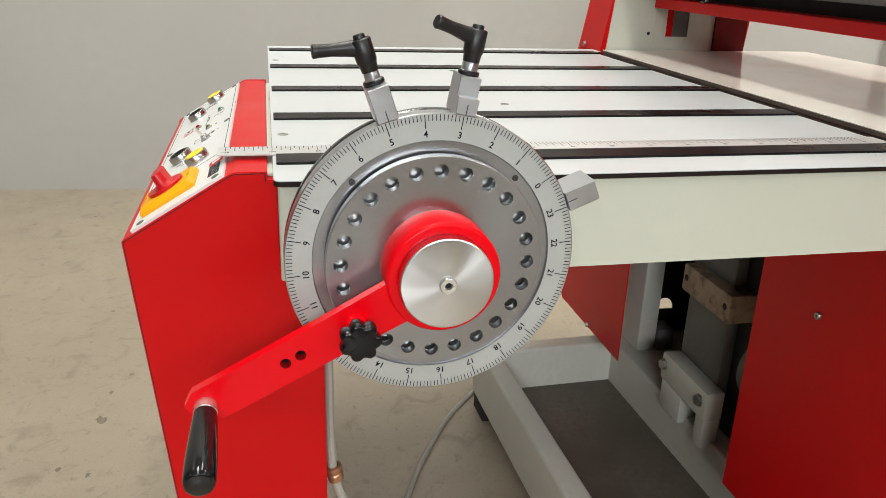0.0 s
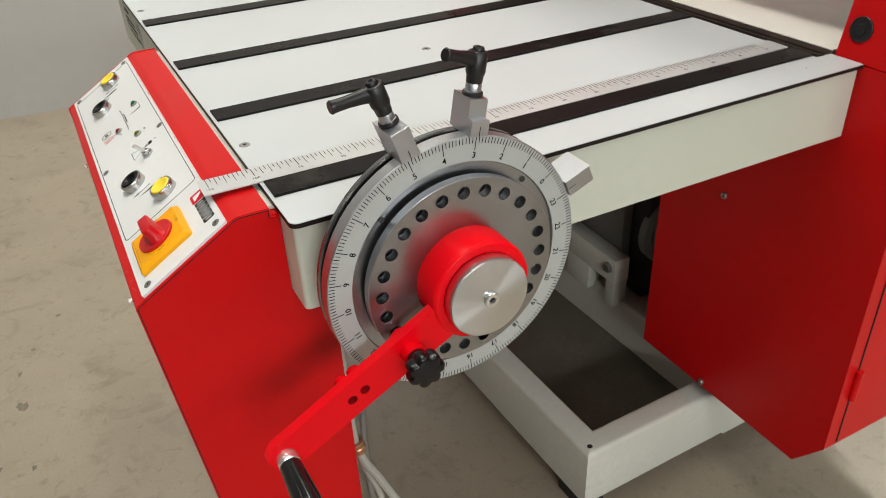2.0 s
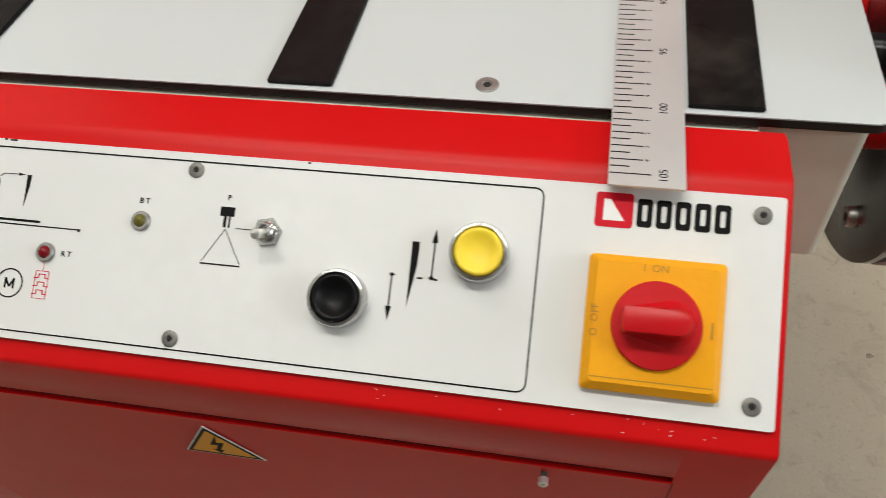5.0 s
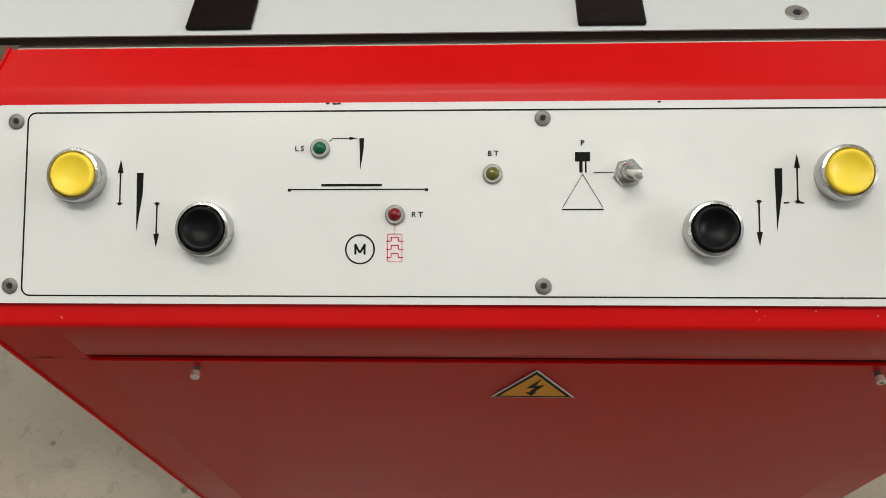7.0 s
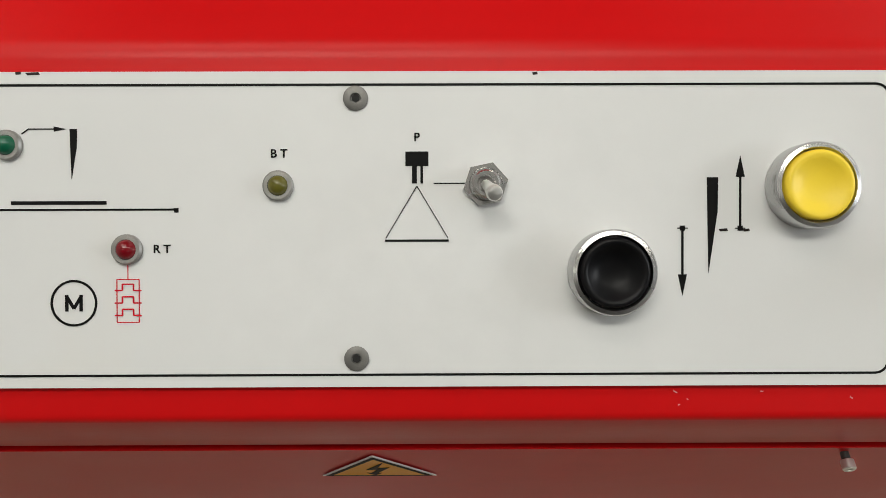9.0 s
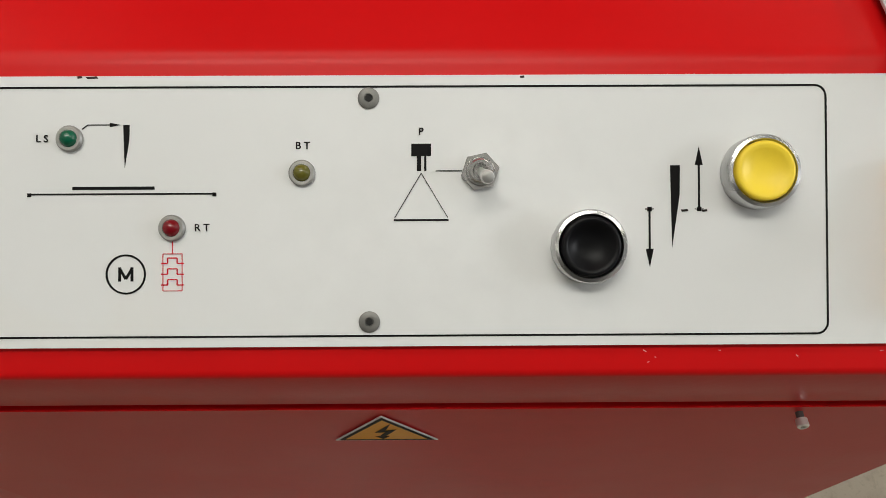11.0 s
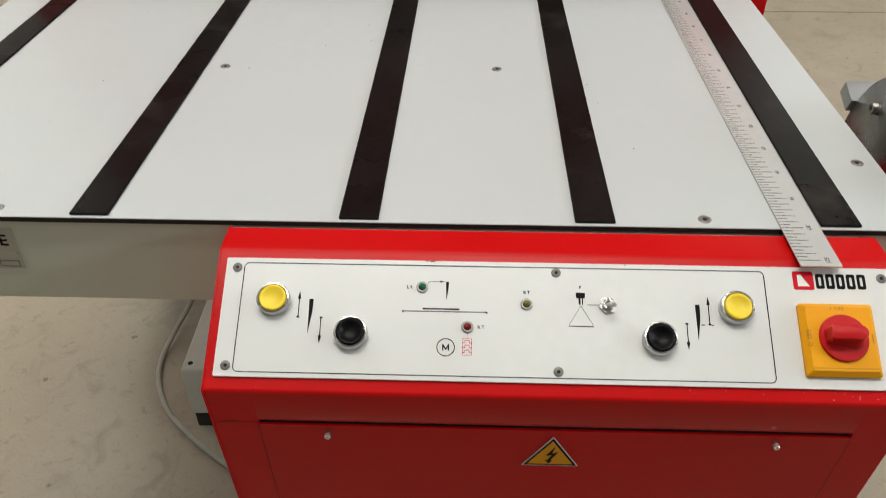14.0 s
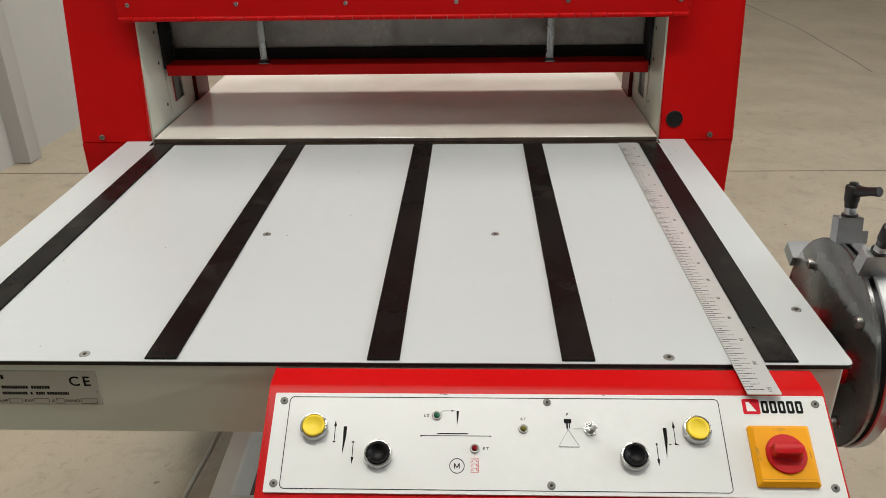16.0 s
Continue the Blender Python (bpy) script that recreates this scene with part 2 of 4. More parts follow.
def box(x0, x1, y0, y1, z0, z1, bevel=0.0, seg=2, bm=None):
    own = bmesh.new()
    r = bmesh.ops.create_cube(own, size=1)
    for v in own.verts:
        v.co = ((x0 + x1) / 2 + v.co.x * (x1 - x0), (y0 + y1) / 2 + v.co.y * (y1 - y0), (z0 + z1) / 2 + v.co.z * (z1 - z0))
    if bevel:
        bmesh.ops.bevel(own, geom=own.edges[:], offset=bevel, segments=seg, profile=0.5, affect="EDGES")
    return add(bm, own)


def add(bm, own):
    if bm is None:
        return own
    me = bpy.data.meshes.new("tmp")
    own.to_mesh(me)
    own.free()
    bm.from_mesh(me)
    bpy.data.meshes.remove(me)
    return bm


def frame_axes(d):
    d = Vector(d).normalized()
    u = d.orthogonal().normalized()
    return u, d.cross(u), d


def lathe(profile, origin=(0, 0, 0), axis=(0, 0, 1), seg=32, bm=None):
    """profile: (radius, height) along the axis; ends of radius 0 close to a point."""
    own = bmesh.new()
    u, w, d = frame_axes(axis)
    o = Vector(origin)
    rings = []
    for r, h in profile:
        if r < 1e-6:
            rings.append([own.verts.new(o + d * h)])
        else:
            rings.append([own.verts.new(o + d * h + u * (r * math.cos(TAU * k / seg)) + w * (r * math.sin(TAU * k / seg))) for k in range(seg)])
    for a, b in zip(rings, rings[1:]):
        for k in range(seg):
            j = (k + 1) % seg
            if len(a) == 1 and len(b) == 1:
                continue
            if len(a) == 1:
                own.faces.new((a[0], b[k], b[j]))
            elif len(b) == 1:
                own.faces.new((a[k], b[0], a[j]))
            else:
                own.faces.new((a[k], b[k], b[j], a[j]))
    return add(bm, own)


def rod(p, q, r, r2=None, seg=24, bm=None, soft=0.0):
    p, q = Vector(p), Vector(q)
    h = (q - p).length
    r2 = r if r2 is None else r2
    s = soft or min(r, r2, h) * 0.08
    return lathe([(0, 0), (r - s, 0), (r, s), (r2, h - s), (r2 - s, h), (0, h)], p, q - p, seg, bm)


def prism(loops, at, depth, bm=None):
    """Extrudes a flat shape: loops of 2D points (outline, then holes); at(u, v, d) gives the place."""
    own = bmesh.new()
    sides = []
    for d in (0.0, depth):
        edges, rows = [], []
        for loop in loops:
            vs = [own.verts.new(at(u, v, d)) for u, v in loop]
            rows.append(vs)
            edges += [own.edges.new((vs[k], vs[(k + 1) % len(vs)])) for k in range(len(vs))]
        bmesh.ops.triangle_fill(own, use_beauty=True, edges=edges)
        sides.append(rows)
    for a, b in zip(*sides):
        for k in range(len(a)):
            j = (k + 1) % len(a)
            own.faces.new((a[k], a[j], b[j], b[k]))
    bmesh.ops.dissolve_limit(own, angle_limit=0.01, verts=own.verts[:], edges=own.edges[:])
    return add(bm, own)


def circle(cx, cy, r, n=24, a0=0.0):
    return [(cx + r * math.cos(a0 + TAU * k / n), cy + r * math.sin(a0 + TAU * k / n)) for k in range(n)]


def round_rect(x0, x1, y0, y1, r, n=5):
    pts = []
    for cx, cy, a in ((x1 - r, y1 - r, 0), (x0 + r, y1 - r, 1), (x0 + r, y0 + r, 2), (x1 - r, y0 + r, 3)):
        for k in range(n + 1):
            b = (a + k / n) * math.pi / 2
            pts.append((cx + r * math.cos(b), cy + r * math.sin(b)))
    return pts


def tube(points, r, seg=10, bm=None):
    own = bmesh.new()
    pts = [Vector(p) for p in points]
    fine = []
    for k in range(len(pts) - 1):
        p0, p1, p2, p3 = pts[max(k - 1, 0)], pts[k], pts[k + 1], pts[min(k + 2, len(pts) - 1)]
        for s in range(8):
            t = s / 8
            fine.append(0.5 * ((2 * p1) + (p2 - p0) * t + (2 * p0 - 5 * p1 + 4 * p2 - p3) * t * t + (3 * p1 - p0 - 3 * p2 + p3) * t ** 3))
    fine.append(pts[-1])
    rings = []
    up = Vector((0.3, 0.2, 1)).normalized()
    for k, p in enumerate(fine):
        d = (fine[min(k + 1, len(fine) - 1)] - fine[max(k - 1, 0)]).normalized()
        u = (up - d * up.dot(d)).normalized()
        w = d.cross(u)
        rings.append([own.verts.new(p + u * r * math.cos(TAU * j / seg) + w * r * math.sin(TAU * j / seg)) for j in range(seg)])
    for a, b in zip(rings, rings[1:]):
        for j in range(seg):
            own.faces.new((a[j], a[(j + 1) % seg], b[(j + 1) % seg], b[j]))
    own.faces.new(rings[0])
    own.faces.new(rings[-1][::-1])
    return add(bm, own)


def words(text, size, m, bm=None, bold=0.0):
    """Flat lettering centred on the pose m, in its x-y plane."""
    cu = bpy.data.curves.new("lettering", "FONT")
    cu.body, cu.size, cu.align_x, cu.align_y = text, size, "CENTER", "CENTER"
    cu.extrude, cu.offset = 0.0001, bold
    cu.resolution_u = 3
    ob = bpy.data.objects.new("lettering", cu)
    scene.collection.objects.link(ob)
    dg = bpy.context.evaluated_depsgraph_get()
    me = bpy.data.meshes.new_from_object(ob.evaluated_get(dg))
    bpy.data.objects.remove(ob)
    bpy.data.curves.remove(cu)
    me.transform(m)
    own = bmesh.new()
    own.from_mesh(me)
    bpy.data.meshes.remove(me)
    bmesh.ops.remove_doubles(own, verts=own.verts[:], dist=1e-6)
    return add(bm, own)


def socket_screw(r, h):
    """A round head with a hexagon socket, standing on z = 0."""
    bm = bmesh.new()
    n = 24
    rims = [(r, 0.0), (r, h * 0.7), (r * 0.88, h), (r * 0.42, h)]
    rows = [[bm.verts.new((q * math.cos(TAU * k / n), q * math.sin(TAU * k / n), z)) for k in range(n)] for q, z in rims]
    low = []
    for k in range(n):
        a = TAU * k / n
        q = r * 0.40 * math.cos(math.pi / 6) / math.cos((a % (TAU / 6)) - math.pi / 6)
        low.append(bm.verts.new((q * math.cos(a), q * math.sin(a), h * 0.35)))
    rows.append(low)
    for a, b in zip(rows, rows[1:]):
        for k in range(n):
            bm.faces.new((a[k], a[(k + 1) % n], b[(k + 1) % n], b[k]))
    bm.faces.new(low)
    bm.faces.new(rows[0][::-1])
    return bm


def aim(p, normal, spin=0.0):
    """A pose at p with its z along the normal."""
    return Matrix.Translation(p) @ Vector(normal).to_track_quat("Z", "Y").to_matrix().to_4x4() @ Matrix.Rotation(radians(spin), 4, "Z")


SCREW = to_mesh("screw", socket_screw(0.0055, 0.002))
SCREW_BIG = to_mesh("screw", socket_screw(0.0075, 0.006))
SCREW_CAP = to_mesh("screw", socket_screw(0.0080, 0.0046))
SCREW_DIAL = to_mesh("screw", socket_screw(0.0030, 0.0010))
SCREW_COVER = to_mesh("screw", socket_screw(0.0060, 0.0050))
SOCKET = to_mesh("socket", prism([circle(0, 0, 0.0015, 6)], lambda u, v, d: (u, v, d), 0.0002))
SOCKET_CAP = to_mesh("socket", prism([circle(0, 0, 0.0033, 6)], lambda u, v, d: (u, v, d), 0.0002))
SOCKET_BIG = to_mesh("socket", prism([circle(0, 0, 0.0024, 6)], lambda u, v, d: (u, v, d), 0.0002))
SCREW_PANEL = to_mesh("screw", socket_screw(0.0044, 0.0012))
SCREW_SMALL = to_mesh("screw", socket_screw(0.0042, 0.0016))

# ---- hall ----
TZ = 0.93
floor = thing("floor", (0, 0, 0), "worn beige concrete slab floor with stains and joints", "floor", kind="structure")
part("subfloor", box(-9, 16, -9, 24, -0.3, -0.012), SUBFLOOR, floor)
for y0, y1 in ((-9, 3.041), (3.050, 8.20), (8.209, 24)):
    part("slab", box(-9, 16, y0, y1, -0.2, 0.0), CONCRETE, floor)
crack = bmesh.new()
cpts = [(2.50, 8.3), (2.53, 7.7), (2.55, 7.2), (2.585, 6.8), (2.575, 6.33), (2.55, 5.9), (2.545, 5.6), (2.526, 5.285), (2.51, 5.05)]
for (ax, ay), (bx, by) in zip(cpts, cpts[1:]):
    d = Vector((bx - ax, by - ay, 0)).normalized() * 0.007
    vs = [crack.verts.new(p) for p in ((ax - d.y, ay + d.x, 0.0006), (ax + d.y, ay - d.x, 0.0006), (bx + d.y, by - d.x, 0.0006), (bx - d.y, by + d.x, 0.0006))]
    crack.faces.new(vs)
part("crack", crack, CRACK, floor, "shallow brown crack")
random.seed(5)
for sx, sy, sr in ((-1.112, -0.457, 0.020), (-1.248, -0.455, 0.010), (-1.342, -0.416, 0.009), (-0.913, -0.514, 0.012), (-0.881, -0.445, 0.010), (-1.271, 0.78, 0.009),
                   (0.244, 1.11, 0.014), (0.273, 1.575, 0.018), (0.186, 0.762, 0.010), (0.366, 0.503, 0.008), (0.137, 0.426, 0.006), (0.217, 0.591, 0.009)):
    spot = bmesh.new()
    ring_ = []
    for k in range(14):
        q = TAU * k / 14
        r_ = sr * random.uniform(0.45, 1.0)
        ring_.append(spot.verts.new((sx + 1.2 * r_ * math.cos(q), sy + 0.8 * r_ * math.sin(q), 0.0004)))
    spot.faces.new(ring_)
    part("stain", spot, STAIN, floor, "small dark stain")

WA = math.atan2(0.43, 5.2)
wall_pose = Matrix.Translation((-3.2, 0, 0)) @ Matrix.Rotation(-WA, 4, "Z")


def wall(name, bm, m=None, label="plain grey painted hall wall", paint=UNSEEN_WALL):
    ob = part(name, bm, paint, None, label, m)
    return tagged(ob, category="wall", kind="structure")


wall("wall_west", box(-0.25, 0, -9, 20, 0, 5), wall_pose, paint=WALL)
wall("wall_north", box(-9, 14, 17, 17.25, 0, 5), paint=WALL)
# unseen walls added to close the hall, darkened to deepen the shadows
wall("unseen_wall_south", box(-9, 14, -8.25, -8, 0, 5))
wall("unseen_wall_east", box(11, 11.25, -9, 20, 0, 5))
# ceiling out of view, its tone lowered to cut the bounce
tagged(part("ceiling", box(-9, 14, -9, 20, 5, 5.2), CEILING, None, "plain grey hall ceiling"), category="ceiling", kind="structure")
pillar = part("pillar", box(-0.45, 0.0, 0, 0.11, 0, 5, 0.008), WALL, None, "grey painted square pillar against the wall",
              Matrix.Translation((-2.84, 3.19, 0)) @ Matrix.Rotation(-WA, 4, "Z"))
tagged(pillar, category="pillar", kind="structure")
for lx, ly, length, watts in LAMPS:
    at_lamp = lamp_pose(lx, ly)
    fix = thing("ceiling_and_fill_light", at_lamp.translation, "unseen linear luminaire, ceiling row and added fill", "ceiling light", "ceiling lights")
    part("housing", box(-length / 2 - 0.03, length / 2 + 0.03, -0.22, 0.22, 0.02, 0.14, 0.01), CEILING, fix, "", at_lamp)
    # made-up rods for the added fill rows
    if lx > 7:
        for dy in (-1.2, 1.2):
            part("fill_lamp_rod", rod((lx + 0.07, ly + dy, 3.76), (lx + 0.07, ly + dy, 5.0), 0.008, seg=12), STEEL, fix)

# ---- feed table ----
TX0 = -1.175
BACK_EDGE = 0.783
CAB_X0, CAB_X1 = -0.6715, -0.0525
table = thing("feed_table", (-0.586, 0.39, TZ - 0.11), "white laminate feed table with cream painted steel apron", "table")


def top_outline(g):
    r = 0.009
    near = [(cx + (r - g) * math.cos(q), r + (r - g) * math.sin(q)) for cx, q0 in ((TX0 + r, math.pi), (-r, 1.5 * math.pi)) for q in (q0 + k * math.pi / 12 for k in range(7))]
    return near + [(-g, 0.81), (-0.054, 0.81), (-0.054, BACK_EDGE), (-1.119, BACK_EDGE), (-1.119, 0.81), (TX0 + g, 0.81)]


core = prism([top_outline(0.0)], lambda u, v, d: (u, v, TZ - 0.0058 + d), 0.005)
part("core_board", core, CORE, table, "dark brown laminate core edge")
part("tabletop", prism([top_outline(0.0004)], lambda u, v, d: (u, v, TZ - 0.0008 + d), 0.0008), LAMINATE, table, "glossy white laminate top")
AZ0, AZ1 = TZ - 0.108, TZ - 0.0058
corner = [(cx + 0.006 * math.cos(q), 0.010 + 0.006 * math.sin(q)) for cx, q0 in ((TX0 + 0.012, math.pi), (-0.014, 1.5 * math.pi)) for q in (q0 + k * math.pi / 10 for k in range(6))]
ring = [[(TX0 + 0.006, 0.8105)] + corner + [(-0.008, 0.8105), (-0.058, 0.8105), (-0.058, 0.054), (TX0 + 0.056, 0.054), (TX0 + 0.056, 0.8105)]]
apron = prism(ring, lambda u, v, d: (u, v, AZ0 + d), AZ1 - AZ0)
part("apron", apron, CREAM, table, "cream painted steel apron")
for xn, xf in ((-1.090, -1.083), (-0.814, -0.807), (-0.5470, -0.5415), (-0.3170, -0.3165), (-0.0825, -0.080)):
    strip = box(-0.0195, 0.0195, 0.004, BACK_EDGE, TZ, TZ + 0.003, 0.0008, 1)
    for v in strip.verts:
        v.co.x += xn + (xf - xn) * v.co.y / 0.76
    part("magnetic_strip", strip, STRIP, table, "flat black magnetic strip")


def table_screw(x, y):
    bm = lathe([(0.0066, -0.001), (0.0066, 0.0004), (0.0060, 0.0009), (0.0032, 0.0009), (0.0028, 0.0002), (0, 0.0002)], seg=24)
    head = place("countersunk_screw", to_mesh("countersunk_screw", bm), DULL_ZINC, table, Matrix.Translation((x, y, TZ)))
    place("socket", SOCKET_BIG, HOLE_SHADE, head, Matrix.Translation((x, y, TZ + 0.0003)))


for x, y in ((-0.911, 0.015), (-0.210, 0.014), (-0.022, 0.124), (-0.767, 0.351), (-0.405, 0.351), (-1.15, 0.126)):
    table_screw(x, y)

part("packing_strip", box(CAB_X0, CAB_X1 - 0.012, -0.0056, 0.004, TZ - 0.0125, TZ - 0.0085, 0.0006, 1), GREY_PAINT, table, "grey packing strip under the table edge")

SPECK = to_mesh("speck", lathe([(0.0011, 0), (0.0009, 0.0002), (0, 0.0002)], seg=8))
random.seed(11)
for k in range(26):
    m_ = Matrix.Translation((random.uniform(-1.15, -0.03), random.uniform(0.02, 0.74), TZ)) @ Matrix.Diagonal((random.uniform(0.4, 1.2), random.uniform(0.4, 1.0), 1, 1))
    place("speck", SPECK, SUBFLOOR, table, m_)

# nameplate on the front of the apron
NY = 0.004
np_plate = part("nameplate", box(-1.080, -0.897, NY - 0.0014, NY, TZ - 0.0675, TZ - 0.0165, 0.0005, 1), PLATE, table, "grey metal maker's nameplate with black print")


def on_front(x, z):
    return Matrix.Translation((x, NY - 0.0015, z)) @ Matrix.Rotation(radians(90), 4, "X")


for wtxt, wx in (("C", -0.9255), ("E", -0.9105)):
    part("print", words(wtxt, 0.0195, on_front(wx, TZ - 0.0320), bold=0.0003), INK, np_plate)
for wtxt, wx in (("C.A.HP", -1.024), ("KW", -0.989), ("A", -0.958), ("ANNO", -0.934)):
    part("print", words(wtxt, 0.0062, on_front(wx, TZ - 0.0610)), INK, np_plate)
# rows of words: height below the table top, letter height, runs of ink
for bz, bh, runs in ((0.0255, 0.0062, ((-1.066, -1.052), (-1.050, -1.012))), (0.0405, 0.0042, ((-1.066, -1.022), (-1.018, -0.985), (-0.981, -0.957))),
                     (0.0495, 0.0040, ((-1.066, -1.050), (-1.047, -1.036), (-1.032, -1.022), (-1.019, -0.988), (-0.984, -0.981), (-0.977, -0.966), (-0.963, -0.936)))):
    for b0, b1 in runs:
        x = b0
        while x < b1 - 0.001:
            part("print_bar", box(x, min(x + bh * 0.62, b1), NY - 0.0017, NY - 0.0013, TZ - bz - bh / 2, TZ - bz + bh / 2), INK, np_plate)
            x += bh * 0.80
for bx0, bx1 in ((-1.013, -0.997), (-0.982, -0.963), (-0.954, -0.944), (-0.923, -0.903)):
    for z0, z1 in ((0.0572, 0.0575), (0.0644, 0.0647)):
        part("print_line", box(bx0, bx1, NY - 0.0017, NY - 0.0013, TZ - z1, TZ - z0), INK, np_plate)
    for xe in (bx0, bx1 - 0.0003):
        part("print_line", box(xe, xe + 0.0003, NY - 0.0017, NY - 0.0013, TZ - 0.0647, TZ - 0.0572), INK, np_plate)
part("rivet", lathe([(0.0016, 0), (0.0014, 0.0006), (0, 0.0008)], (-0.9005, NY - 0.0013, TZ - 0.0470), (0, -1, 0), 12), DULL_ZINC, np_plate)

# ---- ruler ----
RX0, RX1 = -0.141, -0.104
ruler = thing("steel_ruler", (-0.1225, 0.36, TZ), "flat aluminium measuring ruler with black centimetre scale", "ruler")
rb = prism([round_rect(RX0, RX1, -0.058, BACK_EDGE, 0.0012, 2)], lambda u, v, d: (u, v, TZ + 0.0004 + d), 0.0014)
ruler_blade = part("blade", rb, ALU_SHEET, ruler, "brushed aluminium blade")
RZ = TZ + 0.0018
LEAN = Matrix.Rotation(radians(90), 4, "Z")
MARKS = [to_mesh("graduation", box(RX0 + 0.0005, RX0 + length, -0.00038, 0.00038, -0.0001, 0.0001)) for length in (0.0205, 0.0165, 0.010)]
for h in range(2 * 25, 2 * 105 + 1):
    y = -0.0497 + (105 - h / 2) * 0.01
    whole, tens = h % 2 == 0, h % 10 == 0
    place("graduation", MARKS[0 if tens else 1 if whole else 2], INK, ruler_blade, Matrix.Translation((0, y, RZ)))
    if tens:
        part("numeral", words(str(h // 2), 0.0062, Matrix.Translation((RX0 + 0.0265, y, RZ)) @ LEAN), INK, ruler_blade)
    elif whole:
        part("numeral", words(str(h // 2 % 10), 0.0034, Matrix.Translation((RX0 + 0.0185, y, RZ)) @ LEAN), INK, ruler_blade)

# ---- control cabinet ----
CX0, CX1 = -0.672, -0.052
cab = thing("control_cabinet", (-0.362, -0.05, 0.38), "red painted sheet-steel control cabinet with sloping white panel", "control cabinet")
SL = math.atan2(0.04784, 0.07817)
PO = Vector((0, -0.0582, TZ - 0.0114))
PD = Vector((0, -math.cos(SL), -math.sin(SL)))
PN = Vector((0, -math.sin(SL), math.cos(SL)))
PANEL_POSE = Matrix(((1, 0, 0, 0), (0, -PD.y, PN.y, PO.y), (0, -PD.z, PN.z, PO.z), (0, 0, 0, 1)))


def across(u):
    """The panel's own reading of u, in world x."""
    return u + 0.0005 + 0.0019 * min(1.0, max(0.0, (-u - 0.1) / 0.1))


def pp(u, v, h=0.0):
    """A place on the panel: u across, v down the slope, h above it."""
    return PO + Vector((across(u), 0, 0)) + PD * v + PN * h


def slope_yz(v, h):
    p = pp(0, v, h)
    return (p.y, p.z)


def fold(pts, radii, n=4):
    """A polygon whose corners are rounded."""
    out = []
    for k, p in enumerate(pts):
        a, b = Vector(pts[k - 1]), Vector(pts[(k + 1) % len(pts)])
        p = Vector(p)
        r = radii[k]
        if not r:
            out.append(tuple(p))
            continue
        pa, pb = p + (a - p).normalized() * r, p + (b - p).normalized() * r
        for s in range(n + 1):
            t = s / n
            out.append(tuple(pa * (1 - t) ** 2 + p * 2 * t * (1 - t) + pb * t * t))
    return out


s0, s1 = slope_yz(-0.019, -0.003), slope_yz(0.1140, -0.003)
FRONT_TOP = s1
FRONT_BOTTOM = (s1[0] + (s1[1] - 0.433) * 0.0882, 0.433)
DX0, DX1, DZ1 = -0.629, -0.093, 0.8085


def fy(z):
    """The cabinet front's y at a height."""
    return FRONT_TOP[0] + (FRONT_TOP[1] - z) * 0.0882


def cabinet_section(groove):
    pts = [(-0.006, s0[1]), s0, s1]
    radii = [0, 0.0045, 0.0028]
    if groove:
        pts += [(fy(DZ1 + 0.0075), DZ1 + 0.0075), (fy(DZ1) + 0.0006, DZ1 + 0.0048), (fy(DZ1) + 0.0022, DZ1 + 0.0034), (fy(DZ1) + 0.006, DZ1 + 0.0028), (fy(DZ1) + 0.006, DZ1 - 0.001), (fy(DZ1 - 0.001), DZ1 - 0.001)]
        radii += [0] * 6
    return fold(pts + [FRONT_BOTTOM, (0.048, 0.433), (0.048, AZ0), (0.0034, AZ0), (0.0034, TZ - 0.013), (-0.006, TZ - 0.013)], radii + [0.002, 0.002, 0.002, 0, 0, 0])


side = cabinet_section(False)


def extrude_x(x0, x1):
    return lambda u, v, d: (x0 + d / 1.0, u, v)


shell = prism([side], extrude_x(CX0, DX0), DX0 - CX0)
prism([cabinet_section(True)], extrude_x(DX0, DX1), DX1 - DX0, shell)
prism([side], extrude_x(DX1, CX1), CX1 - DX1, shell)
rim = [e for e in shell.edges if len(e.link_faces) == 2 and all(min(abs(v.co.x - CX0), abs(v.co.x - CX1)) < 1e-5 for v in e.verts) and e.calc_face_angle(0) > 1.2]
bmesh.ops.bevel(shell, geom=rim, offset=0.0012, segments=2, affect="EDGES")
part("shell", shell, RED_TEXT, cab, "red painted folded sheet steel")


def inset(loop, d):
    """A closed outline drawn in by d."""
    out = []
    area = sum(a[0] * b[1] - b[0] * a[1] for a, b in zip(loop, loop[1:] + loop[:1]))
    turn = 1 if area > 0 else -1
    for k, p in enumerate(loop):
        a, p, b = Vector(loop[k - 1]), Vector(p), Vector(loop[(k + 1) % len(loop)])
        n1, n2 = ((q - o).normalized() for o, q in ((a, p), (p, b)))
        n1, n2 = Vector((-n1.y, n1.x)) * turn, Vector((-n2.y, n2.x)) * turn
        out.append(tuple(p + (n1 + n2) * (d / max(0.4, 1 + n1.dot(n2)))))
    return out


rim_line = fold([(-0.006, s0[1]), s0, s1, FRONT_BOTTOM, (-0.006, 0.433)], [0, 0.0045, 0.0028, 0.002, 0])
part("side_seam", prism([inset(rim_line, 0.0014), inset(rim_line, 0.0026)], extrude_x(CX1 - 0.0005, CX1), 0.0007), HOLE_SHADE, cab)
part("side_panel", prism([inset(side, 0.0024)], extrude_x(CX1 - 0.0005, CX1), 0.0011), RED, cab, "flat red side panel")
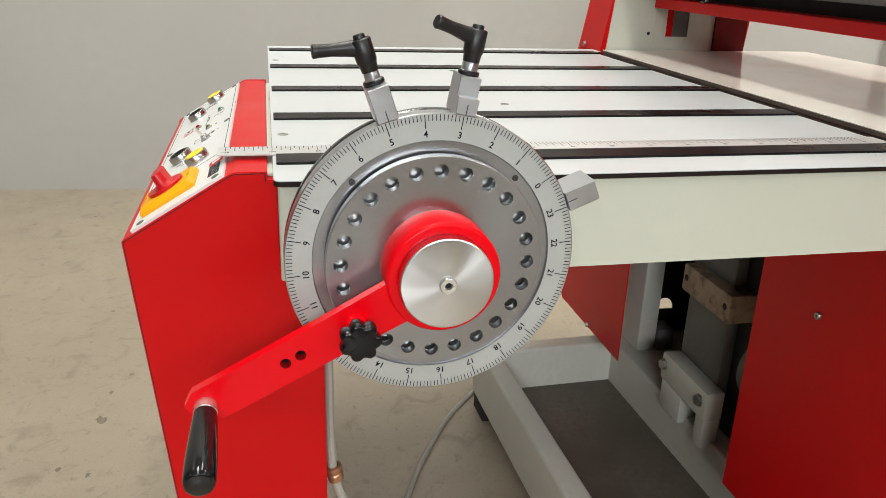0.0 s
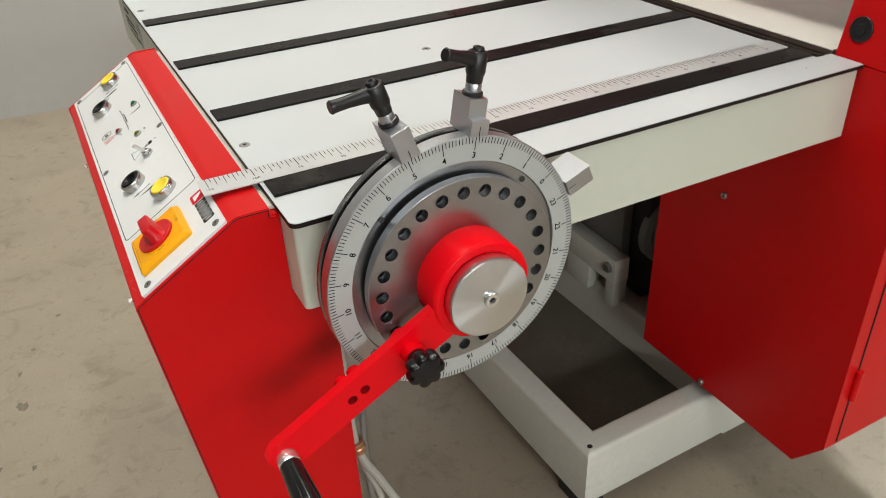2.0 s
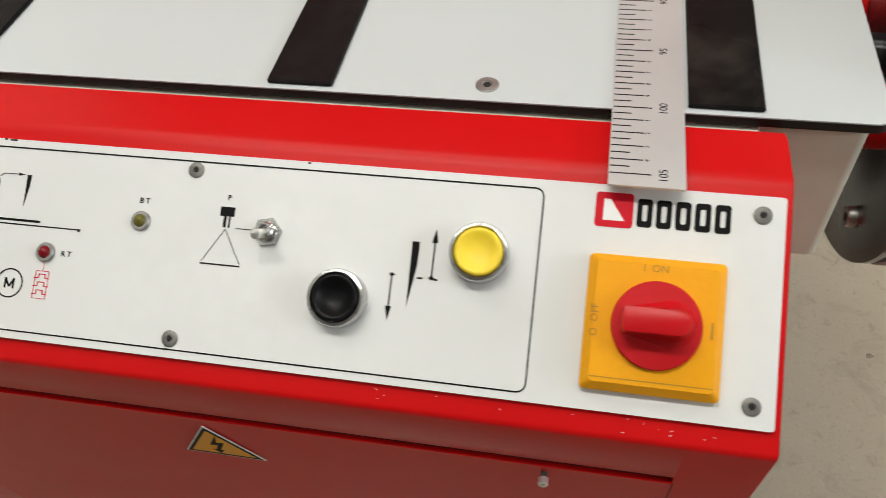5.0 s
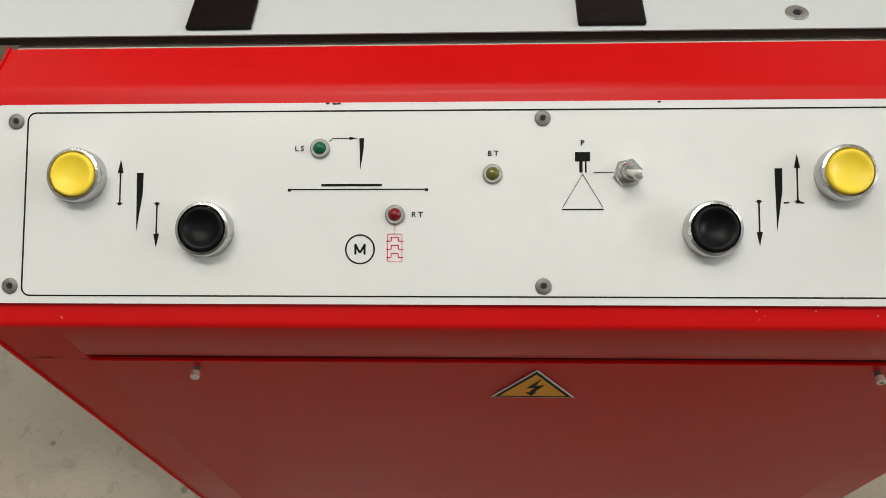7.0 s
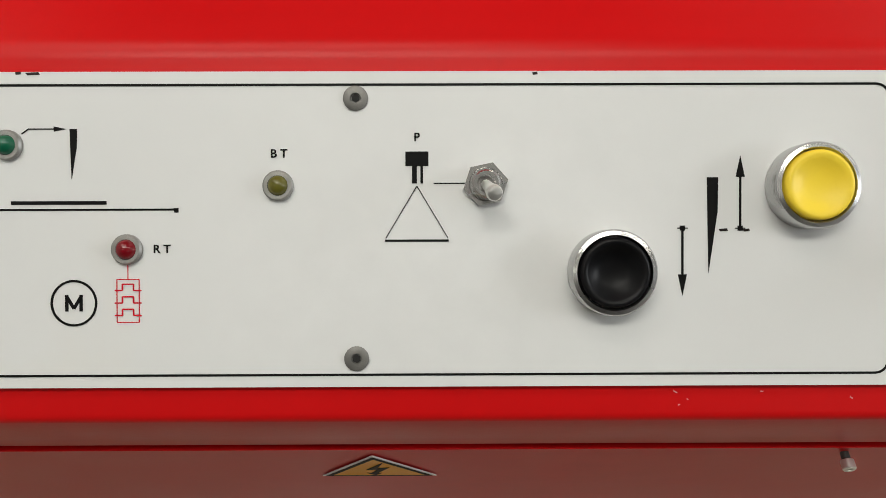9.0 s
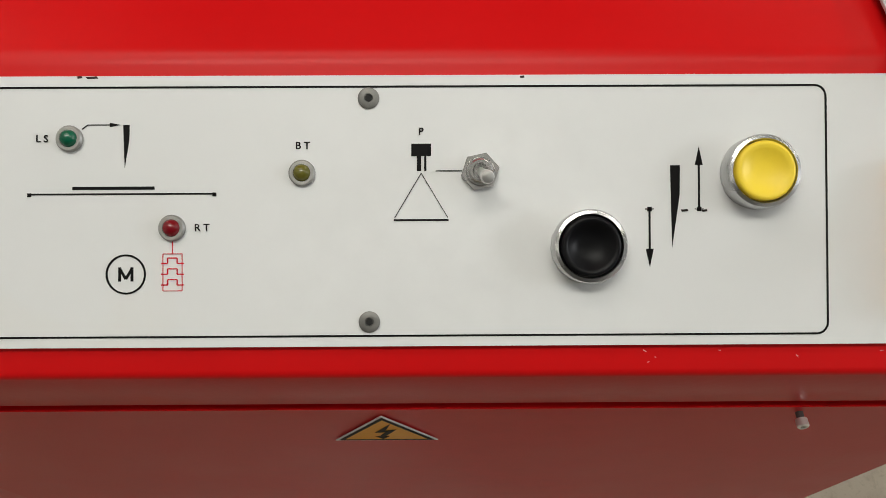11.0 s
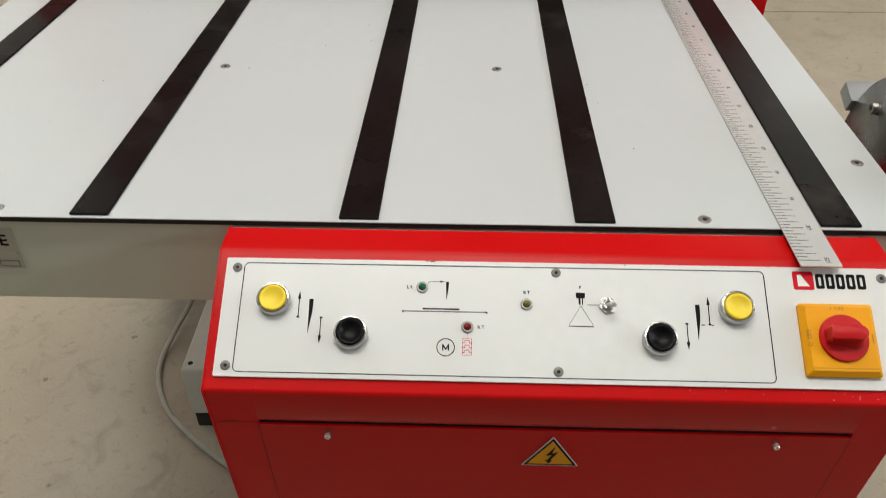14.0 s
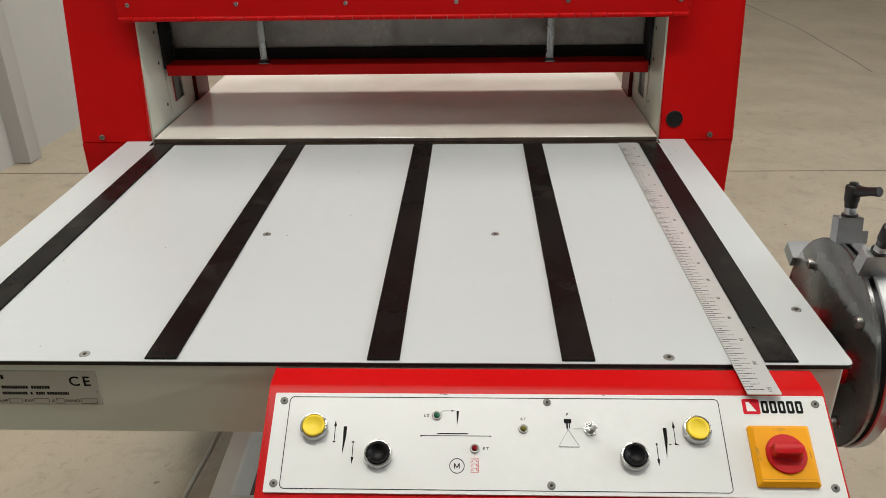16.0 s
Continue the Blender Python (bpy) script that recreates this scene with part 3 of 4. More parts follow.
for v_ in (0.006, 0.095):
    part("side_tab_seam", prism([[slope_yz(v_, -0.0022), slope_yz(v_ + 0.0008, -0.0022), slope_yz(v_ + 0.0008, -0.03), slope_yz(v_, -0.03)]], extrude_x(CX0, CX1), -0.0004), HOLE_SHADE, cab)


def front(u, z, h=0.0):
    return (u, fy(z) - h, z)


def front_piece(loops, h0, h1):
    return prism(loops, lambda u, v, d: front(u, v, h0 + d), h1 - h0)


SEAM_RUN = ((-0.6715, 0.8098, 0.0003), (-0.652, 0.8112, 0.0014), (-0.646, 0.8108, 0.0002), (-0.633, 0.8112, 0.0005), (-0.6295, 0.8088, 0.0016))
part("door_gap", front_piece([[(DX0 - 0.0008, 0.4345), (DX1 + 0.0010, 0.4345), (DX1 + 0.0010, DZ1 - 0.0012), (DX0 - 0.0008, DZ1 - 0.0012)]], -0.001, 0.0003), HOLE_SHADE, cab)
part("door_gap", front_piece([[(DX0 + 0.0004, DZ1 - 0.0009), (DX1 - 0.0004, DZ1 - 0.0009), (DX1 - 0.0004, DZ1 + 0.0033), (DX0 + 0.0004, DZ1 + 0.0033)]], -0.0060, -0.0026), HOLE_SHADE, cab)
door = part("door", front_piece([[(DX0, 0.4345), (DX1, 0.4345), (DX1, DZ1), (DX0, DZ1)]], -0.001, 0.0008), RED, cab, "flat red cabinet door")
for u in (-0.5655, -0.159):
    sp = Vector(front(u, 0.8000, 0.001))
    stem = part("door_screw", lathe([(0.0018, 0), (0.0018, 0.0036), (0, 0.0036)], sp, (0, -1, 0.09), 20), SCREW_DARK, door, "door screw standing proud")
    head = lathe([(0.0018, 0.0034), (0.0028, 0.0036), (0.0028, 0.0072), (0.0024, 0.0077), (0.0014, 0.0077), (0.0013, 0.0062), (0, 0.0062)], sp, (0, -1, 0.09), 20)
    part("screw_head", head, BRIGHT, stem, "bright socket head")
# seam that runs on from the door's top corner to the cabinet's edge
seam = bmesh.new()
for (ua, za, wa), (ub, zb, wb) in zip(SEAM_RUN, SEAM_RUN[1:]):
    seam.faces.new([seam.verts.new(front(u, z, 0.0004)) for u, z in ((ua, za), (ub, zb), (ub, zb + wb), (ua, za + wa))])
part("corner_seam", seam, HOLE_SHADE, cab)
# bare nicks in the paint of the lip
random.seed(23)
for k in range(15):
    u, v = random.choice((random.uniform(-0.64, -0.08), random.gauss(-0.19, 0.035), random.gauss(-0.11, 0.015))), random.uniform(0.1035, 0.1105)
    u = min(-0.062, max(-0.66, u))
    w_, t_ = random.uniform(0.0003, 0.0008), random.uniform(0.00012, 0.00026)
    skew = random.uniform(-0.0005, 0.0005)
    part("paint_nick", prism([[(u - w_, v - t_ - skew), (u + w_, v - t_ + skew), (u + w_ * 0.8, v + t_ + skew), (u - w_ * 0.9, v + t_ - skew)]], lambda a_, b_, d: pp(a_, b_, d - 0.0031), 0.00025), NICK, cab)
TRI = [(-0.3855, 0.7535), (-0.3315, 0.7535), (-0.3585, 0.8005)]


def shrink(tri, k):
    cx, cy = sum(p[0] for p in tri) / 3, sum(p[1] for p in tri) / 3
    return [(cx + (x - cx) * k, cy + (y - cy) * k) for x, y in tri]


sign = part("warning_sign", front_piece([TRI], 0.0014, 0.0019), PANEL, door, "yellow triangular electric hazard sticker")
part("sign_border", front_piece([shrink(TRI, 0.93), shrink(TRI, 0.80)], 0.0018, 0.0021), INK, sign)
part("sign_field", front_piece([shrink(TRI, 0.80)], 0.0017, 0.00205), AMBER, sign)
bolt = [(u_ + 0.0025, z_ - 0.0095) for u_, z_ in ((-0.3575, 0.7965), (-0.3660, 0.7800), (-0.3605, 0.7815), (-0.3640, 0.7725), (-0.3662, 0.7730), (-0.3625, 0.7670), (-0.3592, 0.7725), (-0.3612, 0.7725), (-0.3550, 0.7860), (-0.3605, 0.7840))]
part("sign_bolt", front_piece([bolt], 0.0019, 0.0023), INK, sign)

panel = part("control_panel", prism([round_rect(-0.6655, -0.056, -0.0095, 0.1015, 0.0015, 2)], lambda u, v, d: pp(u, v, d - 0.003), 0.003), PANEL, cab, "white control panel with black pictograms")
for u, v in ((-0.655, 0.0), (-0.3615, 0.0), (-0.0668, 0.0), (-0.655, 0.092), (-0.3615, 0.0915), (-0.0668, 0.091)):
    screw_ = place("panel_screw", SCREW_PANEL, GREY_SCREW, cab, aim(pp(u, v, -0.0002), PN, u * 900), "dull zinc socket screw")
    place("socket", SOCKET, HOLE_SHADE, screw_, aim(pp(u, v, 0.00035), PN, u * 900))


def printed(loops, bm=None, h=0.00025):
    return prism(loops, lambda u, v, d: pp(u, v, d - 0.0001), h + 0.0001, bm)


def stroke(a, b, w, bm):
    a, b = Vector(a), Vector(b)
    d = (b - a).normalized() * (w / 2)
    n = Vector((-d.y, d.x))
    return printed([[tuple(a + n), tuple(b + n), tuple(b - n), tuple(a - n)]], bm)


def letters(text, size, u, v, bm, bold=0.0):
    return words(text, size, PANEL_POSE @ Matrix.Translation((across(u), -v, 0.0002)), bm, bold)


line = printed([round_rect(-0.6488, -0.1728, -0.0052, 0.0976, 0.005), round_rect(-0.6480, -0.1736, -0.0044, 0.0968, 0.0042)])
part("border_line", line, INK, panel)


def arrow(u, v_tail, v_tip):
    pic = bmesh.new()
    s = 1 if v_tip > v_tail else -1
    stroke((u, v_tail), (u, v_tip - s * 0.005), 0.0008, pic)
    printed([[(u - 0.0016, v_tip - s * 0.0075), (u + 0.0016, v_tip - s * 0.0075), (u, v_tip)]], pic)
    stroke((u - 0.0018, v_tail), (u + 0.0018, v_tail), 0.0004, pic)
    printed([[(u - 0.0009, v_tail - 0.0009), (u + 0.0009, v_tail - 0.0009), (u + 0.0009, v_tail + 0.0009), (u - 0.0009, v_tail + 0.0009)]], pic)
    part("arrow_symbol", pic, INK, panel)


def blade(u, v0, v1, w):
    part("blade_symbol", printed([[(u - w / 2, v0), (u + w / 2, v0), (u + w / 2 - 0.0002, v0 + (v1 - v0) * 0.36), (u - w / 2 + 0.0006, v1)]]), INK, panel)


arrow(-0.2466, 0.0459, 0.0697)
arrow(-0.2262, 0.046, 0.0204)
blade(-0.2360, 0.028, 0.0617, 0.0040)
arrow(-0.5947, 0.0464, 0.0218)
arrow(-0.5737, 0.0465, 0.0706)
blade(-0.5836, 0.0292, 0.0615, 0.0038)
blade(-0.4604, 0.0105, 0.0281, 0.0026)
pic = bmesh.new()
stroke((-0.4785, 0.0122), (-0.4761, 0.0105), 0.0004, pic)
stroke((-0.4761, 0.0105), (-0.4660, 0.0105), 0.0004, pic)
printed([[(-0.4672, 0.0096), (-0.4672, 0.0114), (-0.4628, 0.0105)]], pic)
part("pointer_symbol", pic, INK, panel)
pic = bmesh.new()
stroke((-0.4824, 0.0364), (-0.4490, 0.0364), 0.0013, pic)
stroke((-0.5005, 0.0388), (-0.4241, 0.0388), 0.0007, pic)
for u in (-0.5000, -0.4246):
    printed([[(u - 0.0008, 0.0383), (u + 0.0008, 0.0383), (u + 0.0008, 0.0399), (u - 0.0008, 0.0399)]], pic)
part("table_symbol", pic, INK, panel)
pic = printed([[(-0.3441, 0.0187), (-0.336, 0.0187), (-0.336, 0.0238), (-0.3441, 0.0238)]])
printed([[(-0.3418, 0.0238), (-0.3401, 0.0238), (-0.3401, 0.0299), (-0.3418, 0.0299)]], pic)
stroke((-0.3384, 0.0238), (-0.3384, 0.0299), 0.0009, pic)
stroke((-0.3401, 0.0308), (-0.3510, 0.0490), 0.0003, pic)
stroke((-0.3401, 0.0308), (-0.3293, 0.0490), 0.0003, pic)
stroke((-0.3514, 0.0500), (-0.3290, 0.0500), 0.0008, pic)
stroke((-0.3342, 0.0299), (-0.3233, 0.0299), 0.0004, pic)
part("light_beam_symbol", pic, INK, panel)
part("motor_ring", printed([circle(-0.4607, 0.0716, 0.0082, 40), circle(-0.4607, 0.0716, 0.0074, 40)]), INK, panel)
for text, size, u, v, bold in (("L S", 0.0042, -0.4948, 0.0162, 0.00007), ("B T", 0.0042, -0.3885, 0.0194, 0.00007), ("P", 0.0042, -0.3401, 0.0138, 0.00007), ("R T", 0.0042, -0.4297, 0.0528, 0.00007)):
    part("letter", letters(text, size, u, v, None, bold), INK, panel)
motor = bmesh.new()
for a, b in (((-0.0025, 0.0029), (-0.0025, -0.0029)), ((-0.0027, -0.0027), (0.0, 0.0019)), ((0.0, 0.0019), (0.0027, -0.0027)), ((0.0025, -0.0029), (0.0025, 0.0029))):
    stroke((-0.4607 + a[0], 0.0716 + a[1]), (-0.4607 + b[0], 0.0716 + b[1]), 0.0011, motor)
part("letter", motor, INK, panel)
coil = bmesh.new()
stroke((-0.4417, 0.057), (-0.4417, 0.0633), 0.00025, coil)
for u in (-0.4456, -0.4378):
    stroke((u, 0.0633), (u, 0.0784), 0.0003, coil)
for v in (0.0633, 0.0784):
    stroke((-0.4456, v), (-0.4378, v), 0.0003, coil)
for v in (0.0672, 0.0716, 0.0760):
    for a, b in (((-0.4464, v), (-0.4437, v)), ((-0.4437, v), (-0.4437, v - 0.0022)), ((-0.4437, v - 0.0022), (-0.4398, v - 0.0022)),
                 ((-0.4398, v - 0.0022), (-0.4398, v)), ((-0.4398, v), (-0.4370, v))):
        stroke(a, b, 0.0005, coil)
part("coil_symbol", coil, INK_RED, panel, "red heating coil symbol")
logo = part("maker_mark", printed([round_rect(-0.1469, -0.1281, -0.0056, 0.0119, 0.0018, 3)]), INK_RED, panel, "red square mark beside black blocks")
part("mark_bar", printed([[(-0.1428, -0.0022), (-0.1395, -0.0022), (-0.1322, 0.0085), (-0.1428, 0.0085)]], h=0.0004), WHITE, logo)
for k in range(5):
    u0 = -0.1262 + k * 0.00935
    v0 = -0.0035
    part("mark_block", printed([round_rect(u0, u0 + 0.0075, v0, v0 + 0.0142, 0.0016, 3), round_rect(u0 + 0.0025, u0 + 0.005, v0 + 0.003, v0 + 0.0112, 0.0008, 2)]), INK, logo)

for u, v, w_ in ((-0.4745, -0.0088, 0.0026), (-0.4795, -0.0090, 0.0011), (-0.2985, -0.0086, 0.0010), (-0.2240, 0.0467, 0.0012), (-0.2322, 0.0466, 0.0016)):
    part("paint_chip", printed([[(u - w_, v - 0.0004), (u + w_ * 0.8, v - 0.0006), (u + w_, v + 0.0003), (u - w_ * 0.7, v + 0.0005)]]), CORE, panel)

# push buttons
bz = lathe([(0.0149, 0), (0.0149, 0.0082), (0.0144, 0.0092), (0.0130, 0.0096), (0.0125, 0.0088), (0.0124, 0.0045), (0, 0.0045)], seg=48)
BEZEL = to_mesh("push_button", bz, 40)
cp = lathe([(0.0121, 0.0045), (0.0121, 0.0096), (0.0115, 0.0107), (0.0105, 0.0109), (0.0088, 0.0100), (0.0066, 0.0088), (0.0036, 0.0081), (0, 0.0079)], seg=48)
CAP_Y = to_mesh("cap", cp, 60)
CAP_B = to_mesh("cap", lathe([(0.0121, 0.0045), (0.0121, 0.0094), (0.0115, 0.0104), (0.0105, 0.0106), (0.0092, 0.0096), (0.0070, 0.0074), (0.0040, 0.0062), (0, 0.0059)], seg=48), 60)
for u, v, me, m_, lab in ((-0.2027, 0.0314, CAP_Y, YELLOW_CAP, "yellow"), (-0.6172, 0.0314, CAP_Y, YELLOW_CAP, "yellow"),
                          (-0.2724, 0.0612, CAP_B, BLACK_CAP, "black"), (-0.5452, 0.0612, CAP_B, BLACK_CAP, "black")):
    b_ = place("push_button", BEZEL, BEZEL_CHROME, cab, aim(pp(u, v), PN), lab + " push button in a chrome bezel")
    place("cap", me, m_, b_, aim(pp(u, v), PN), lab + " concave cap")

# indicator lamps
li = to_mesh("indicator_lamp", lathe([(0.0054, 0), (0.0054, 0.0014), (0.0048, 0.0022), (0.0036, 0.0022), (0.0036, 0.001), (0, 0.001)], seg=28))
for u, v, m_, lab in ((-0.4833, 0.0162, LED_GREEN, "green"), (-0.3887, 0.0306, LED_OLIVE, "olive"), (-0.4417, 0.0528, LED_RED, "red")):
    l_ = place("indicator_lamp", li, DULL_ZINC, cab, aim(pp(u, v), PN), "unlit " + lab + " indicator lamp")
    part("lens", lathe([(0.0036, 0.001), (0.0035, 0.0026), (0.0026, 0.0040), (0.0012, 0.0047), (0, 0.0049)], seg=24), m_, l_, "", aim(pp(u, v), PN))

# toggle switch
tg = prism([circle(0, 0, 0.0080, 6)], lambda u, v, d: (u, v, d), 0.0024)
lathe([(0.0060, 0.0022), (0.0056, 0.0030), (0.0049, 0.0030), (0.0049, 0.0060), (0.0043, 0.0066), (0.0032, 0.0066), (0.0028, 0.0040), (0, 0.0040)], seg=28, bm=tg)
tgl = part("toggle_switch", tg, BEZEL_CHROME, cab, "chrome toggle switch with hexagon nut", aim(pp(-0.3160, 0.0304), PN, 12))
tip = (pp(-0.3160, 0.0304, 0.003), pp(-0.3141, 0.0348, 0.0215))
ax = (tip[1] - tip[0])
part("lever", lathe([(0, 0), (0.0017, 0), (0.0020, ax.length * 0.5), (0.0027, ax.length * 0.86), (0.0028, ax.length * 0.93), (0.0023, ax.length * 0.98), (0.0012, ax.length), (0, ax.length)], tip[0], ax, 20), BRIGHT, tgl)

# main switch
SU, SV = -0.1148, 0.0587
msw = bmesh.new()
base0, base1 = round_rect(-0.0327, 0.0327, -0.0327, 0.0327, 0.0025, 4), round_rect(-0.0287, 0.0287, -0.0287, 0.0287, 0.002, 4)
ra = [[msw.verts.new(pp(SU + u, SV + v, h)) for u, v in lp] for lp, h in ((base0, 0), (base0, 0.0040), (base1, 0.0090))]
for a, b in zip(ra, ra[1:]):
    for k in range(len(a)):
        msw.faces.new((a[k], a[(k + 1) % len(a)], b[(k + 1) % len(a)], b[k]))
msw.faces.new(ra[-1])
msw.faces.new(ra[0][::-1])
msw_ob = part("main_switch", msw, AMBER, cab, "amber main switch plate with red rotary knob")
knob = lathe([(0.0209, 0.0088), (0.0209, 0.0116), (0.0204, 0.0122), (0, 0.0124)], pp(SU + 0.001, SV), PN, 56)
part("rotary_knob", knob, SWITCH_RED, msw_ob, "red rotary knob")
def grip_loop(u0, u1, w0, w1, h):
    """A handle section: blunt at u0, rounded at u1."""
    side_ = [(u0, w0 * 0.75), (u0 + 0.0012, w0)] + [(u1 - w1 + w1 * math.sin(q), w1 * math.cos(q)) for q in (k * math.pi / 16 for k in range(9))]
    loop = side_ + [(u, -w) for u, w in side_[-2::-1]]
    return [(u, v, h) for u, v in loop]


grip = bmesh.new()
rg = []
for lp in (grip_loop(-0.0168, 0.0180, 0.0064, 0.0115, 0.0122), grip_loop(-0.0169, 0.0168, 0.0063, 0.0084, 0.0142), grip_loop(-0.0171, 0.0152, 0.0062, 0.0066, 0.0180),
           grip_loop(-0.0174, 0.0140, 0.0060, 0.0060, 0.0268), grip_loop(-0.0173, 0.0137, 0.0057, 0.0057, 0.0277), grip_loop(-0.0168, 0.0130, 0.0051, 0.0051, 0.0280)):
    rg.append([grip.verts.new(pp(SU + 0.001 + u, SV - 0.001 + v, h)) for u, v, h in lp])
for a, b in zip(rg, rg[1:]):
    for k in range(len(a)):
        grip.faces.new((a[k], a[(k + 1) % len(a)], b[(k + 1) % len(a)], b[k]))
grip.faces.new(rg[-1])
grip.faces.new(rg[0][::-1])
part("grip", grip, SWITCH_RED, msw_ob, "red plastic grip", sharp=32)
part("plate_seam", prism([[(-0.0286, 0.0262), (0.0286, 0.0262), (0.0286, 0.0267), (-0.0286, 0.0267)]], lambda u, v, d: pp(SU + u, SV + v, 0.0088 + d), 0.0004), INK_SOFT, msw_ob)
part("plate_slot", prism([[(0.0262, -0.004), (0.0272, -0.004), (0.0272, 0.004), (0.0262, 0.004)]], lambda u, v, d: pp(SU + u, SV + v, 0.0088 + d), 0.0004), INK_SOFT, msw_ob)
part("switch_mark", words("I  ON", 0.0050, PANEL_POSE @ Matrix.Translation((SU, -(SV - 0.0268), 0.0091))), INK_SOFT, msw_ob)
part("switch_mark", words("O  OFF", 0.0050, PANEL_POSE @ Matrix.Translation((SU - 0.0268, -SV, 0.0091)) @ Matrix.Rotation(radians(90), 4, "Z")), INK_SOFT, msw_ob)

# ---- index wheel ----
HY, HZ = 0.1465, TZ - 0.0625
X = Vector((1, 0, 0))
wheel = thing("index_wheel", (0.0, HY, HZ), "aluminium indexing dial wheel with red crank arm", "handwheel")


def wl(profile, seg=128):
    """Turned about the wheel's axis; heights are world x."""
    return lathe(profile, (0, HY, HZ), X, seg)


def polar(r, a, x=0.0):
    return Vector((x, HY + r * math.cos(radians(a)), HZ + r * math.sin(radians(a))))


def yz(u, v, d):
    return (d, HY + u, HZ + v)


part("shaft", rod((-0.008, HY, HZ), (0.034, HY, HZ), 0.0155, seg=40), BLACK_STEEL, wheel, "black steel shaft")
for yy in (0.088, 0.206):
    part("spacer", rod((-0.008, yy, HZ - 0.004), (0.034, yy, HZ - 0.004), 0.0205, seg=40), RED, wheel, "red painted spacer tube")
part("rear_disc", wl([(0, 0.033), (0.1375, 0.033), (0.140, 0.0345), (0.140, 0.0390), (0.1385, 0.0405), (0.120, 0.0405), (0.0, 0.0405)]), STEEL_DARK, wheel, "dark turned steel rear disc")
part("groove_core", wl([(0.126, 0.040), (0.126, 0.0475)]), STEEL, wheel)
part("dial_disc", wl([(0, 0.047), (0.1382, 0.047), (0.140, 0.0485), (0.140, 0.0622), (0.1392, 0.0630), (0.1150, 0.0630), (0.1145, 0.0625), (0.1145, 0.0600), (0.076, 0.0600), (0.076, 0.0651), (0, 0.0651)]), ALU, wheel, "turned aluminium dial disc")
part("disc_rim", wl([(0.1384, 0.0468), (0.1402, 0.0484), (0.1402, 0.0623), (0.1393, 0.0631)]), ALU_RIM, wheel, "bright turned rim")
dial_face = part("dial_face", prism([circle(0, 0, 0.1391, 160), circle(0, 0, 0.1150, 128)], lambda u, v, d: yz(u, v, 0.0629 + d), 0.0005), DIAL, wheel, "pale silver dial ring with black divisions")
LINES = [to_mesh("division", box(-0.0001, 0.0001, r0, 0.1386, -w_, w_)) for r0, w_ in ((0.1262, 0.00040), (0.1328, 0.00034))]
for k in range(240):
    a = 35.0 + k * 1.5
    turn = Matrix.Translation((0.0636, HY, HZ)) @ Matrix.Rotation(radians(a), 4, "X")
    place("division", LINES[0 if k % 10 == 0 else 1], INK, dial_face, turn)
    if k % 10 == 0:
        c = polar(0.1208, a, 0.0635)
        up = (polar(1, a) - polar(0, a)).normalized()
        rt = up.cross(X)
        m_ = Matrix(((rt.x, up.x, X.x, c.x), (rt.y, up.y, X.y, c.y), (rt.z, up.z, X.z, c.z), (0, 0, 0, 1)))
        part("numeral", words(str(k // 10), 0.0086, m_, bold=0.00011), INK, dial_face)
for a in (45, 135, 225, 315):
    place("dial_screw", SCREW_DIAL, SCREW_DARK, wheel, aim(polar(0.109, a, 0.0606), X))
    place("disc_screw", SCREW_BIG, ZINC, wheel, aim(polar(0.109, a, 0.0331), -X))
holes = [circle(0.0895 * math.cos(radians(15 * k - 1.5)), 0.0895 * math.sin(radians(15 * k - 1.5)), 0.0066, 24) for k in range(24)]
pl = prism([circle(0, 0, 0.1030, 128), circle(0, 0, 0.03, 48)] + holes, lambda u, v, d: yz(u, v, 0.0652 + d), 0.0108)
part("index_plate", pl, ALU, wheel, "aluminium index plate with a ring of holes")
part("plate_rim", wl([(0.1028, 0.0652), (0.1036, 0.0660), (0.1036, 0.0750), (0.1026, 0.0760)]), ALU_RIM, wheel)
part("recess_ring", wl([(0.1010, 0.0602), (0.0762, 0.0602), (0.0762, 0.0650)]), STEEL, wheel, "dark recess behind the index plate")
SINK = to_mesh("countersink", lathe([(0.0076, 0.07612), (0.0068, 0.0752), (0.0066, 0.0745), (0.0066, 0.0656)], (0, 0, 0), X, 24))
for k in range(24):
    place("countersink", SINK, ALU_BLOCK, wheel, Matrix.Translation(polar(0.0895, 15 * k - 1.5, 0.0)))
part("hub", wl([(0.053, 0.0755), (0.0530, 0.1092), (0.0526, 0.1102), (0.0508, 0.1122), (0.0498, 0.1126), (0.0436, 0.1128), (0.0432, 0.1118), (0.0, 0.1118)], 96), RED_GLOSS, wheel, "glossy red hub")
part("hub_cap", wl([(0.0425, 0.1125), (0.0425, 0.1255), (0.0415, 0.1268), (0.0405, 0.1270), (0, 0.1270)], 96), ALU_CAP, wheel, "spun aluminium hub cap")
cap_screw = place("cap_screw", SCREW_CAP, BRIGHT, wheel, aim((0.1266, HY, HZ), X, 20), "bright socket-head cap screw")
place("socket", SOCKET_CAP, HOLE_SHADE, cap_screw, aim((0.1283, HY, HZ), X, 20))

# crank arm
AD = Vector((0, -0.883, -0.469)).normalized()
AP = Vector((0, -AD.z, AD.y))


def arm(s, w, x=0.0):
    return Vector((x, HY, HZ)) + AD * s + AP * w


outline = [(0.030, 0.0215), (0.120, 0.0195), (0.245, 0.0185), (0.2575, 0.0120), (0.2575, -0.0105), (0.246, -0.0185), (0.120, -0.0195), (0.030, -0.0215)]
bores = [circle(s, 0, 0.0050, 18) for s in (0.1462, 0.1615)]
crank = part("crank_arm", prism([outline] + bores, lambda u, v, d: arm(u, v, 0.0990 + d), 0.0112), RED_GLOSS, wheel, "glossy red flat crank arm")
